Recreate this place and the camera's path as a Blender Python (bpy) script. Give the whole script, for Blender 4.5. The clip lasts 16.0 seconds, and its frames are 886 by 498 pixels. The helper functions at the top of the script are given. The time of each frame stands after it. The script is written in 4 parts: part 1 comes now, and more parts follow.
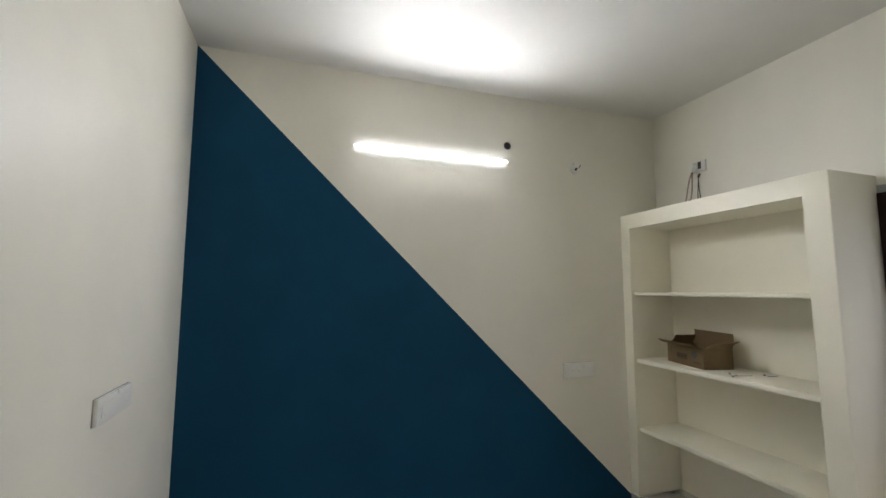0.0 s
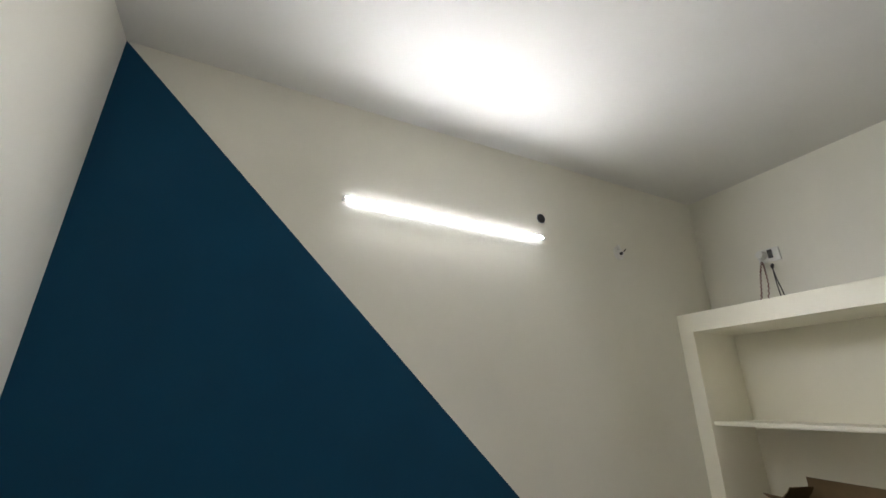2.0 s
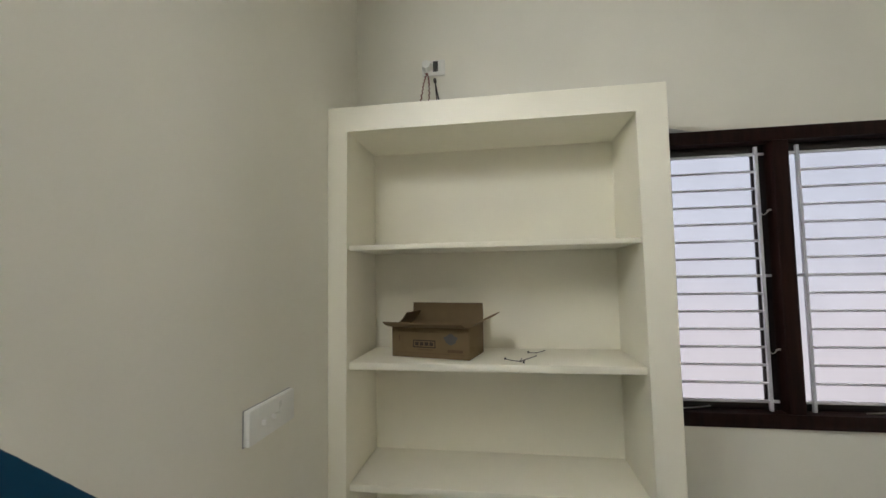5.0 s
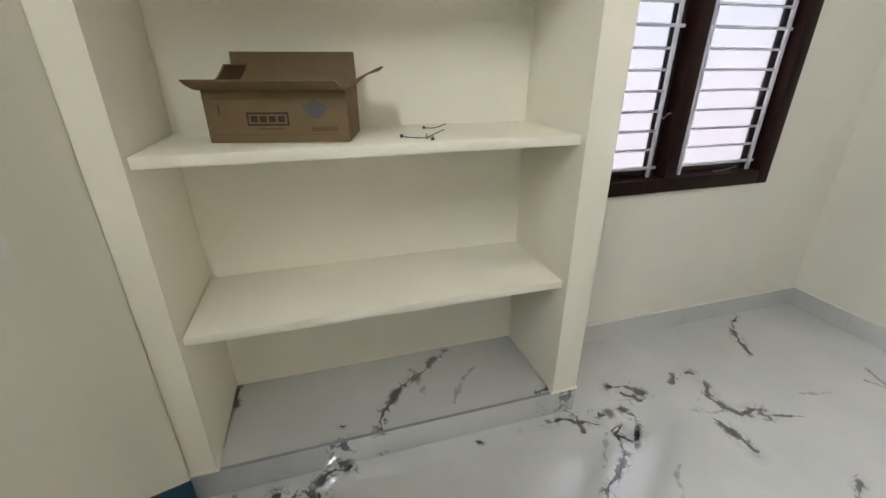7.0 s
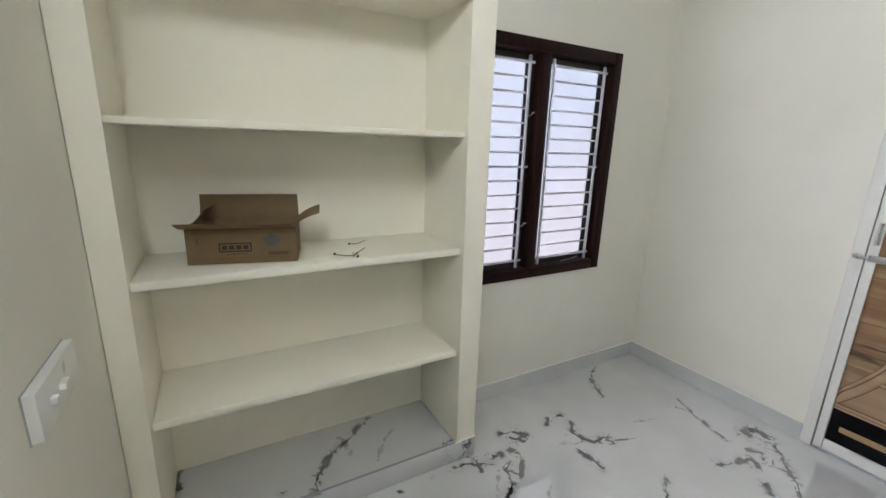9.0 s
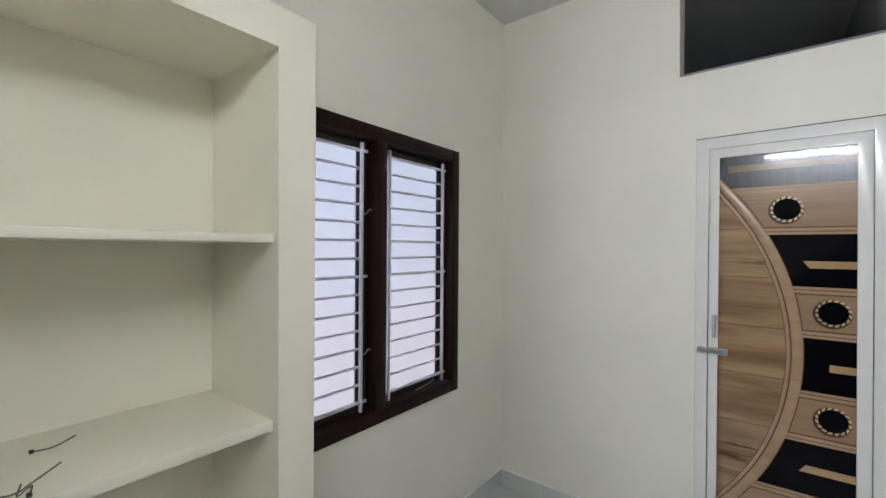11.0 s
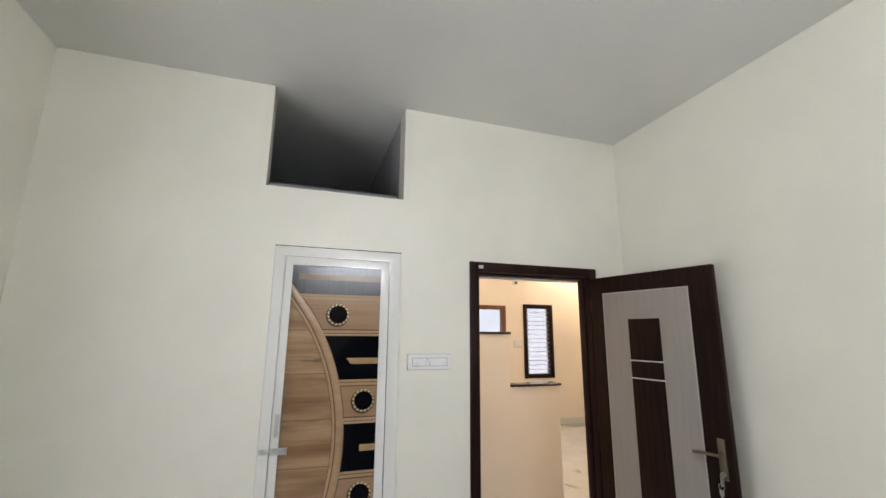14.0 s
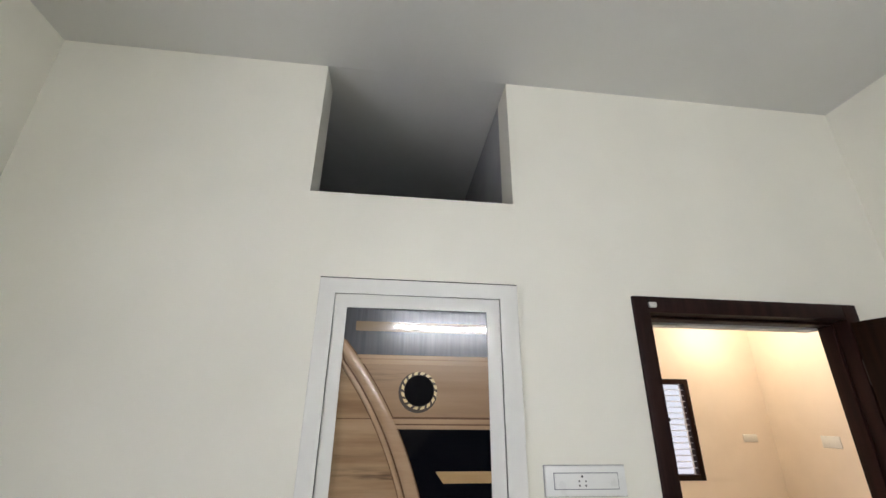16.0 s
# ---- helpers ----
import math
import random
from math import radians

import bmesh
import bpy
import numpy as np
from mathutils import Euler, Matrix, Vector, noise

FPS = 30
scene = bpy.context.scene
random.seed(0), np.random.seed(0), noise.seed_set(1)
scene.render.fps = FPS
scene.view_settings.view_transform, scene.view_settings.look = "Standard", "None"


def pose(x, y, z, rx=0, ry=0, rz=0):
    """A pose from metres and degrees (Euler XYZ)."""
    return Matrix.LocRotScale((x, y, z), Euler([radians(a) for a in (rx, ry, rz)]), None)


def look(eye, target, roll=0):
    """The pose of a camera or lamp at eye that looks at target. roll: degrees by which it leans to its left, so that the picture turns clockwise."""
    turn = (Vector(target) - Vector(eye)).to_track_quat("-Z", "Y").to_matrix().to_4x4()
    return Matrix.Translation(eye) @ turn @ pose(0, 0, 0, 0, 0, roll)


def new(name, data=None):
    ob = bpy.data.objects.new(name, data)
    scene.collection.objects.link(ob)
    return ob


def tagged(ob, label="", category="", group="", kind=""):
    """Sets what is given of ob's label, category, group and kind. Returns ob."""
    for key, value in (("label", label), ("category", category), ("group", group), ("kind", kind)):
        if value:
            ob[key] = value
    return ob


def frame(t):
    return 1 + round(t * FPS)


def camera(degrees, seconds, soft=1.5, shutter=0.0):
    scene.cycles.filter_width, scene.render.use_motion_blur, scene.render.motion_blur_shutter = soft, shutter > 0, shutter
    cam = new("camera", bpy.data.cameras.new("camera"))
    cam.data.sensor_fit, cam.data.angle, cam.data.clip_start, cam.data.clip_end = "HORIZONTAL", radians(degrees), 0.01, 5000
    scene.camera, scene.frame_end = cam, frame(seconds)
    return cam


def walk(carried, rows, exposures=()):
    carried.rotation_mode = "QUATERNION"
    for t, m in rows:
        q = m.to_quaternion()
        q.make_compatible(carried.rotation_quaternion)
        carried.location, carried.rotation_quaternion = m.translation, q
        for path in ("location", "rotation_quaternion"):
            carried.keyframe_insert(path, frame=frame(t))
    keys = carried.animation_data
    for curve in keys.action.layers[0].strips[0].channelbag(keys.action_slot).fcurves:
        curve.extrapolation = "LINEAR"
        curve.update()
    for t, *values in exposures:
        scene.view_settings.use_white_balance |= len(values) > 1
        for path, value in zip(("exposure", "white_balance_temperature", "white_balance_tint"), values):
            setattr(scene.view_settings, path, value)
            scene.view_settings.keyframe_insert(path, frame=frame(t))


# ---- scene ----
cam = camera(93.9, 16.0)
PATH = [
    (0, (0.644, 0.449, 1.62), (1.275, 2.336, 1.818), 0.1),
    (0.5, (0.663, 0.575, 1.648), (1.284, 2.435, 2.042), 0.3),
    (1, (0.63, 0.857, 1.692), (1.266, 2.671, 2.242), 0.2),
    (1.5, (0.619, 1.143, 1.704), (1.306, 2.907, 2.348), 0.2),
    (2, (0.611, 1.41, 1.695), (1.414, 3.104, 2.393), 0.2),
    (2.5, (0.588, 1.652, 1.659), (1.555, 3.25, 2.374), 0.3),
    (3, (0.646, 1.841, 1.612), (1.836, 3.294, 2.301), 0.1),
    (3.5, (0.807, 2.019, 1.579), (2.245, 3.265, 2.194), -0.0),
    (4, (0.972, 2.148, 1.56), (2.653, 3.115, 2.049), -0.5),
    (4.5, (1.159, 2.287, 1.521), (3.026, 2.923, 1.856), -0.8),
    (5, (1.35, 2.352, 1.472), (3.324, 2.651, 1.596), -1.0),
    (5.2, (1.438, 2.37, 1.455), (3.431, 2.537, 1.485), -0.9),
    (7.3, (1.953, 2.625, 1.294), (3.655, 2.04, 0.423), 0.6),
    (7.5, (1.893, 2.638, 1.333), (3.574, 2.015, 0.447), 0.9),
    (8, (1.703, 2.691, 1.426), (3.378, 1.98, 0.597), 1.1),
    (8.5, (1.539, 2.751, 1.514), (3.236, 1.93, 0.843), 1.3),
    (8.7, (1.514, 2.77, 1.537), (3.215, 1.902, 0.944), 1.4),
    (10.8, (1.977, 2.509, 1.573), (3.327, 1.033, 1.563), 0.4),
    (11, (2.016, 2.423, 1.57), (3.249, 0.848, 1.567), 0.4),
    (11.5, (2.118, 2.276, 1.553), (2.97, 0.467, 1.558), 0.5),
    (12, (2.176, 2.181, 1.56), (2.57, 0.22, 1.548), 0.4),
    (12.5, (2.139, 2.185, 1.534), (2.062, 0.187, 1.549), 0.5),
    (13, (2.095, 2.337, 1.551), (1.677, 0.383, 1.634), 0.6),
    (13.5, (2.105, 2.445, 1.612), (1.519, 0.544, 1.819), 0.7),
    (14, (2.12, 2.369, 1.666), (1.51, 0.506, 2.061), 0.5),
    (14.5, (2.142, 2.172, 1.685), (1.585, 0.338, 2.255), 0.4),
    (15, (2.099, 1.942, 1.685), (1.653, 0.124, 2.388), 0.4),
    (15.5, (2.046, 1.677, 1.704), (1.719, -0.146, 2.46), 0.7),
    (16, (2.04, 1.405, 1.69), (1.823, -0.442, 2.428), 0.6),
]
EXPOSURES = [(0, 1.10, 6550, 11), (0.4, 1.12, 6600, 11), (0.9, 0.98, 6580, 11), (2.5, 1.00, 6640, 11), (3.5, 1.05, 6850, 11), (4.5, 1.15, 6700, 9), (5.2, 1.28, 6630, 9),
             (7.5, 1.80, 6480, 11), (8.0, 1.72, 6430, 11), (8.5, 1.62, 6300, 11), (11, 1.32, 6200, 11), (11.5, 1.20, 6600, 9), (12, 1.06, 7200, 7), (12.5, 1.36, 6850, 7), (13, 1.48, 6500, 10),
             (14, 1.50, 6420, 11), (16, 1.46, 6420, 11)]
walk(cam, [(t, look(eye, target, roll)) for t, eye, target, roll in PATH], EXPOSURES)

# ---- light ----
world = bpy.data.worlds.new("sky")
scene.world = world
world.use_nodes = True
wn = world.node_tree.nodes
sky = wn.new("ShaderNodeTexSky")
sky.sky_type = "NISHITA"
sky.sun_disc = False
sky.sun_elevation = radians(40)
sky.sun_rotation = radians(200)
world.node_tree.links.new(sky.outputs[0], wn["Background"].inputs[0])
wn["Background"].inputs[1].default_value = 0.08

TUBE_POWER = 405.0        # radiance of the lit batten
TUBE_SIDE = 6.0         # radiance of its frosted flanks
WINDOW_POWER = 5.6      # radiance of the daylight behind frosted panes
HALL_POWER = 12.5        # watts of each warm downlight in the hall


def lamp(name, kind, place, target, watts, colour, size):
    data = bpy.data.lights.new(name, kind)
    data.energy, data.color = watts, colour
    if kind == "AREA":
        data.size = size
    else:
        data.shadow_soft_size = size
    ob = new(name, data)
    ob.matrix_world = look(place, target)
    return ob


for lx, ly, share in ((-2.9, -4.0, 0.9), (-0.6, -3.2, 0.9), (0.3, -0.7, 0.85)):
    lamp("hall_downlight", "POINT", (lx, ly, 2.93), (lx, ly, 0), HALL_POWER * share, (1.0, 0.815, 0.60), 0.06)

# ---- materials ----


def shader(name):
    m = bpy.data.materials.new(name)
    m.use_nodes = True
    nt = m.node_tree
    return m, nt, nt.nodes["Principled BSDF"]


def node(nt, kind, values=(), **settings):
    n = nt.nodes.new(kind)
    for key, value in settings.items():
        if key == "operation":
            n.operation = value
        elif key == "data_type":
            n.data_type = value
    for slot, value in values:
        if isinstance(value, bpy.types.NodeSocket):
            nt.links.new(value, n.inputs[slot])
        else:
            n.inputs[slot].default_value = value
    return n


def place_of(nt):
    return node(nt, "ShaderNodeNewGeometry").outputs["Position"]


def local_of(nt):
    return node(nt, "ShaderNodeTexCoord").outputs["Object"]


def noise_of(nt, vector, scale, detail=4.0, rough=0.55):
    return node(nt, "ShaderNodeTexNoise", (("Vector", vector), ("Scale", scale), ("Detail", detail), ("Roughness", rough))).outputs["Fac"]


def math_of(nt, op, a, b=0.0, c=0.0):
    return node(nt, "ShaderNodeMath", ((0, a), (1, b), (2, c)), operation=op).outputs[0]


def step_of(nt, value, low, high):
    n = node(nt, "ShaderNodeMapRange", (("Value", value), ("From Min", low), ("From Max", high)))
    n.interpolation_type = "SMOOTHSTEP"
    return n.outputs["Result"]


def mix_of(nt, fac, a, b):
    n = node(nt, "ShaderNodeMix")
    n.data_type = "RGBA"
    for slot, value in ((0, fac), (6, a), (7, b)):
        if isinstance(value, bpy.types.NodeSocket):
            nt.links.new(value, n.inputs[slot])
        else:
            n.inputs[slot].default_value = value
    return n.outputs[2]


def bump_of(nt, bsdf, height, strength, distance=0.002):
    b = node(nt, "ShaderNodeBump", (("Height", height), ("Strength", strength), ("Distance", distance)))
    nt.links.new(b.outputs[0], bsdf.inputs["Normal"])


def rgb(r, g, b):
    return (r, g, b, 1.0)


def painted(name, colour, rough=0.45, vary=0.06, bump=0.12):
    """Emulsion paint on plaster: faint patches, roller stipple and trowel waves."""
    m, nt, bsdf = shader(name)
    p = place_of(nt)
    patch = noise_of(nt, p, 1.7, 3.0)
    dark = rgb(*[c * (1 - vary) for c in colour])
    nt.links.new(mix_of(nt, step_of(nt, patch, 0.3, 0.7), dark, rgb(*colour)), bsdf.inputs["Base Color"])
    bsdf.inputs["Roughness"].default_value = rough
    wave = noise_of(nt, p, 9.0, 2.0)
    grain = noise_of(nt, p, 260.0, 2.0)
    bump_of(nt, bsdf, math_of(nt, "ADD", math_of(nt, "MULTIPLY", wave, 2.0), math_of(nt, "MULTIPLY", grain, 0.35)), bump, 0.004)
    return m


def feature_wall():
    """Cream wall with a deep blue painted triangle under the diagonal."""
    m, nt, bsdf = shader("cream and blue paint")
    p = place_of(nt)
    sep = node(nt, "ShaderNodeSeparateXYZ", ((0, p),))
    patch = noise_of(nt, p, 1.7, 3.0)
    cream = mix_of(nt, step_of(nt, patch, 0.3, 0.7), rgb(*[c * 0.95 for c in CREAM]), rgb(*CREAM))
    blue = mix_of(nt, step_of(nt, noise_of(nt, p, 2.3, 3.0), 0.3, 0.7), rgb(0.0030, 0.047, 0.098), rgb(0.0036, 0.053, 0.110))
    over = math_of(nt, "MULTIPLY_ADD", sep.outputs[0], 0.9790, sep.outputs[2])
    wobble = math_of(nt, "MULTIPLY", math_of(nt, "SUBTRACT", noise_of(nt, p, 30.0, 2.0), 0.5), 0.004)
    under = step_of(nt, math_of(nt, "ADD", over, wobble), 3.0655, 3.0625)
    nt.links.new(mix_of(nt, under, cream, blue), bsdf.inputs["Base Color"])
    bsdf.inputs["Roughness"].default_value = 0.5
    nt.links.new(math_of(nt, "MULTIPLY_ADD", under, -0.36, 0.5), bsdf.inputs["Specular IOR Level"])
    wave = noise_of(nt, p, 9.0, 2.0)
    grain = noise_of(nt, p, 260.0, 2.0)
    bump_of(nt, bsdf, math_of(nt, "ADD", math_of(nt, "MULTIPLY", wave, 2.0), math_of(nt, "MULTIPLY", grain, 0.35)), 0.12, 0.004)
    return m


def plain(name, colour, rough=0.4, metal=0.0, scale=40.0, vary=0.12, bump=0.0, coat=0.0):
    m, nt, bsdf = shader(name)
    n = noise_of(nt, local_of(nt), scale, 4.0)
    nt.links.new(mix_of(nt, n, rgb(*[c * (1 - vary) for c in colour]), rgb(*[min(1, c * (1 + vary)) for c in colour])), bsdf.inputs["Base Color"])
    nt.links.new(math_of(nt, "MULTIPLY_ADD", n, 0.04, rough - 0.02), bsdf.inputs["Roughness"])
    bsdf.inputs["Metallic"].default_value = metal
    bsdf.inputs["Coat Weight"].default_value = coat
    if bump:
        bump_of(nt, bsdf, n, bump)
    return m


def timber(name, light, dark, stretch, rough=0.35, scale=6.0, streak=0.5, coat=0.0, strands=0.0):
    """Wood grain drawn out along the axis that has the small stretch; strands: dark figure in bundles."""
    m, nt, bsdf = shader(name)
    mp = node(nt, "ShaderNodeMapping", (("Vector", place_of(nt)), ("Scale", stretch)))
    info = node(nt, "ShaderNodeObjectInfo")
    shift = node(nt, "ShaderNodeVectorMath", ((0, mp.outputs[0]), (1, node(nt, "ShaderNodeCombineXYZ", ((0, math_of(nt, "MULTIPLY", info.outputs["Random"], 7.0)),)).outputs[0])), operation="ADD").outputs[0]
    big = noise_of(nt, shift, scale, 5.0, 0.6)
    fine = noise_of(nt, shift, scale * 9, 3.0, 0.6)
    g = math_of(nt, "ADD", math_of(nt, "MULTIPLY", step_of(nt, big, 0.5 - streak * 0.3, 0.5 + streak * 0.3), 0.75), math_of(nt, "MULTIPLY", fine, 0.25))
    colour = mix_of(nt, g, rgb(*dark), rgb(*light))
    if strands:
        bundle = step_of(nt, noise_of(nt, shift, scale * 0.75, 2.0, 0.5), 0.52, 0.66)
        thread = step_of(nt, noise_of(nt, shift, scale * 4.0, 3.0, 0.6), 0.44, 0.60)
        colour = mix_of(nt, math_of(nt, "MULTIPLY", math_of(nt, "MULTIPLY", bundle, thread), strands), colour, rgb(*[c * 0.32 for c in dark]))
    nt.links.new(colour, bsdf.inputs["Base Color"])
    bsdf.inputs["Roughness"].default_value = rough
    bsdf.inputs["Coat Weight"].default_value = coat
    bsdf.inputs["Coat Roughness"].default_value = 0.03
    if max(light) < 0.05:
        bsdf.inputs["Specular IOR Level"].default_value = 0.12
    if not coat:
        bump_of(nt, bsdf, fine, 0.08)
    return m


# veins of the floor: half width, then the bends of the vein
VEINS_WINDOW = (
    (0.016, (3.086, 1.49), (3.082, 1.416), (3.021, 1.38)),
    (0.014, (3.038, 1.464), (2.988, 1.413)),
    (0.006, (3.054, 1.886), (3.058, 1.803), (3.016, 1.727), (2.976, 1.716), (2.918, 1.744)),
    (0.008, (2.999, 1.863), (2.976, 1.752), (2.925, 1.658)),
    (0.014, (2.973, 1.624), (2.974, 1.589)),
    (0.01, (2.971, 1.52), (2.913, 1.496), (2.812, 1.584)),
    (0.006, (2.812, 1.584), (2.87, 1.623), (2.909, 1.576), (2.89, 1.627)),
    (0.004, (2.867, 1.625), (2.782, 1.641)),
    (0.009, (2.782, 1.641), (2.728, 1.727), (2.674, 1.818), (2.584, 1.877), (2.514, 1.889), (2.453, 1.93)),
    (0.009, (2.46, 1.93), (2.25, 2.1)),
)
VEINS_MIDDLE = (
    (0.01, (3.034, 1.198), (3.078, 1.157)),
    (0.013, (3.077, 1.091), (3.06, 1.072)),
    (0.012, (2.986, 1.074), (2.922, 1.126), (2.852, 1.119), (2.81, 1.076), (2.813, 0.984), (2.77, 0.976)),
    (0.003, (2.776, 0.969), (2.73, 0.841)),
    (0.012, (2.822, 1.203), (2.744, 1.188), (2.66, 1.19)),
    (0.006, (2.465, 0.942), (2.427, 1.039), (2.389, 1.081)),
    (0.007, (2.378, 1.223), (2.345, 1.24), (2.286, 1.353), (2.244, 1.408)),
    (0.009, (2.342, 1.242), (2.338, 1.202)),
)
VEINS_CORNER = (
    (0.006, (3.376, 0.426), (3.290, 0.560)),
    (0.008, (3.290, 0.575), (3.199, 0.631), (3.089, 0.678)),
    (0.007, (2.841, 0.261), (2.7, 0.341), (2.608, 0.358), (2.477, 0.388)),
    (0.003, (2.799, 0.359), (2.735, 0.314)),
    (0.012, (2.732, -0.227), (2.603, -0.143), (2.484, -0.065)),
    (0.022, (2.464, 0.239), (2.456, 0.141), (2.377, 0.164)),
    (0.01, (2.407, 0.626), (2.365, 0.533), (2.349, 0.412), (2.297, 0.466)),
    (0.01, (2.38, 0.35), (2.338, 0.329), (2.314, 0.379)),
    (0.009, (2.357, 0.263), (2.298, 0.227), (2.199, 0.345)),
    (0.006, (2.292, 0.322), (2.263, 0.382), (2.197, 0.35)),
    (0.012, (2.214, 0.55), (2.179, 0.595)),
    (0.008, (2.33, 0.2), (2.15, 0.41), (2.09, 0.52), (1.97, 0.61)),
)
VEINS_SHELF = (
    (0.006, (3.014, 3.119), (2.986, 3.103), (2.969, 3.027)),
    (0.014, (2.989, 3.015), (2.978, 2.983)),
    (0.006, (2.977, 2.976), (2.961, 2.929), (2.922, 2.912), (2.929, 2.873), (2.965, 2.857)),
    (0.014, (2.968, 2.875), (2.976, 2.849)),
    (0.01, (2.96, 2.809), (2.978, 2.79)),
    (0.014, (2.972, 2.778), (2.937, 2.727), (2.939, 2.761)),
    (0.006, (2.94, 2.757), (2.894, 2.761), (2.9, 2.845), (2.868, 2.874), (2.835, 2.885)),
    (0.005, (2.894, 2.761), (2.853, 2.804), (2.813, 2.831)),
    (0.013, (2.986, 2.722), (3.015, 2.675), (3.018, 2.629)),
    (0.009, (3.05, 2.5), (3.12, 2.48), (3.24, 2.39), (3.29, 2.3), (3.41, 2.16)),
    (0.006, (3.43, 3.02), (3.37, 3.026), (3.31, 3.02)),
    (0.006, (3.105, 2.625), (3.108, 2.628)),
    (0.006, (2.975, 2.143), (2.978, 2.146)),
    (0.004, (2.987, 1.972), (2.989, 1.974)),
)
VEINS_HALL = (
    (0.012, (0.33, -1.06), (0.24, -0.94)), (0.015, (0.05, -1.17), (0.04, -1.03), (0.15, -1.01)), (0.012, (0.05, -0.96), (-0.09, -0.96)),
    (0.012, (0.78, -0.64), (0.67, -0.54), (0.58, -0.37)), (0.016, (-1.20, -2.39), (-1.22, -2.30)), (0.016, (-0.82, -2.01), (-0.85, -1.91)),
    (0.008, (-0.41, -1.41), (-0.64, -1.32)), (0.008, (0.07, -0.60), (-0.04, -0.56)), (0.030, (-2.95, -4.60), (-3.00, -4.47)),
)
VEINS_FAINT = (
    (0.007, (3.264, 2.072), (3.218, 2.131), (3.161, 2.165), (3.099, 2.211)),
    (0.007, (2.693, 1.497), (2.661, 1.540), (2.590, 1.586), (2.531, 1.626)),
    (0.006, (2.386, 1.345), (2.270, 1.450)),
    (0.010, (3.330, 2.330), (3.250, 2.310), (3.180, 2.300)),
    (0.009, (2.830, 0.720), (2.790, 0.600)),
    (0.008, (2.890, 1.250), (2.800, 1.060)),
    (0.008, (2.880, 1.660), (2.760, 1.760)),
)


def marble():
    """Polished white vitrified tile with grey-black printed veins."""
    m, nt, bsdf = shader("polished white marble tile")
    p = place_of(nt)
    warp = node(nt, "ShaderNodeTexNoise", (("Vector", p), ("Scale", 11.0), ("Detail", 3.0), ("Roughness", 0.52)))
    off = node(nt, "ShaderNodeVectorMath", ((0, warp.outputs["Color"]), (1, (0.5, 0.5, 0.5))), operation="SUBTRACT").outputs[0]
    off = node(nt, "ShaderNodeVectorMath", ((0, off), ("Scale", 0.060)), operation="SCALE").outputs[0]
    q = node(nt, "ShaderNodeVectorMath", ((0, p), (1, off)), operation="ADD").outputs[0]
    flat = node(nt, "ShaderNodeVectorMath", ((0, q), (1, (1, 1, 0))), operation="MULTIPLY").outputs[0]
    torn = noise_of(nt, p, 34.0, 4.0, 0.65)
    thick = math_of(nt, "MULTIPLY_ADD", step_of(nt, noise_of(nt, p, 17.0, 2.0, 0.5), 0.34, 0.66), 1.35, 0.3)

    def nearest(veins):
        """Distance to the nearest leg of these veins, in half widths of it."""
        near = None
        for width, a, b in [(v[0], a, b) for v in veins for a, b in zip(v[1:], v[2:])]:
            ab = Vector((b[0] - a[0], b[1] - a[1], 0))
            pa = node(nt, "ShaderNodeVectorMath", ((0, flat), (1, (a[0], a[1], 0))), operation="SUBTRACT").outputs[0]
            dot = node(nt, "ShaderNodeVectorMath", ((0, pa), (1, ab / ab.length_squared)), operation="DOT_PRODUCT").outputs["Value"]
            t = node(nt, "ShaderNodeClamp", ((0, dot),)).outputs[0]
            foot = node(nt, "ShaderNodeVectorMath", ((0, tuple(ab)), ("Scale", t)), operation="SCALE").outputs[0]
            d = node(nt, "ShaderNodeVectorMath", ((0, pa), (1, foot)), operation="DISTANCE").outputs["Value"]
            ratio = math_of(nt, "MULTIPLY", d, 1.0 / width)
            near = ratio if near is None else math_of(nt, "MINIMUM", near, ratio)
        return near

    near = nearest(VEINS_WINDOW + VEINS_MIDDLE + VEINS_CORNER + VEINS_SHELF + VEINS_HALL)
    faint = math_of(nt, "MULTIPLY", step_of(nt, math_of(nt, "DIVIDE", nearest(VEINS_FAINT), thick), 1.3, 0.3), step_of(nt, torn, 0.34, 0.60))
    cut = math_of(nt, "DIVIDE", near, thick)
    # torn dark core, broken along its length
    broken = math_of(nt, "MULTIPLY_ADD", step_of(nt, noise_of(nt, p, 26.0, 3.0, 0.6), 0.38, 0.50), 0.55, 0.45)
    core = math_of(nt, "MULTIPLY", step_of(nt, cut, 0.92, 0.55), broken)
    # hair cracks and branches that stay close to a vein
    ridge = math_of(nt, "ABSOLUTE", math_of(nt, "SUBTRACT", noise_of(nt, q, 8.0, 2.0, 0.5), 0.5))
    hair = math_of(nt, "MULTIPLY", step_of(nt, ridge, 0.018, 0.005), step_of(nt, near, 4.6, 1.4))
    hair = math_of(nt, "MULTIPLY", hair, step_of(nt, torn, 0.40, 0.56))
    # translucent grey chips and smoke round the cracks
    chip = math_of(nt, "MULTIPLY", step_of(nt, noise_of(nt, q, 17.0, 3.0, 0.55), 0.50, 0.57), step_of(nt, near, 2.9, 0.9))
    smoke = math_of(nt, "MULTIPLY", step_of(nt, noise_of(nt, q, 8.0, 4.0, 0.65), 0.46, 0.66), step_of(nt, near, 6.0, 1.0))
    cloud = step_of(nt, noise_of(nt, p, 2.0, 3.0), 0.35, 0.75)
    base = mix_of(nt, cloud, rgb(0.525, 0.535, 0.515), rgb(0.60, 0.61, 0.588))
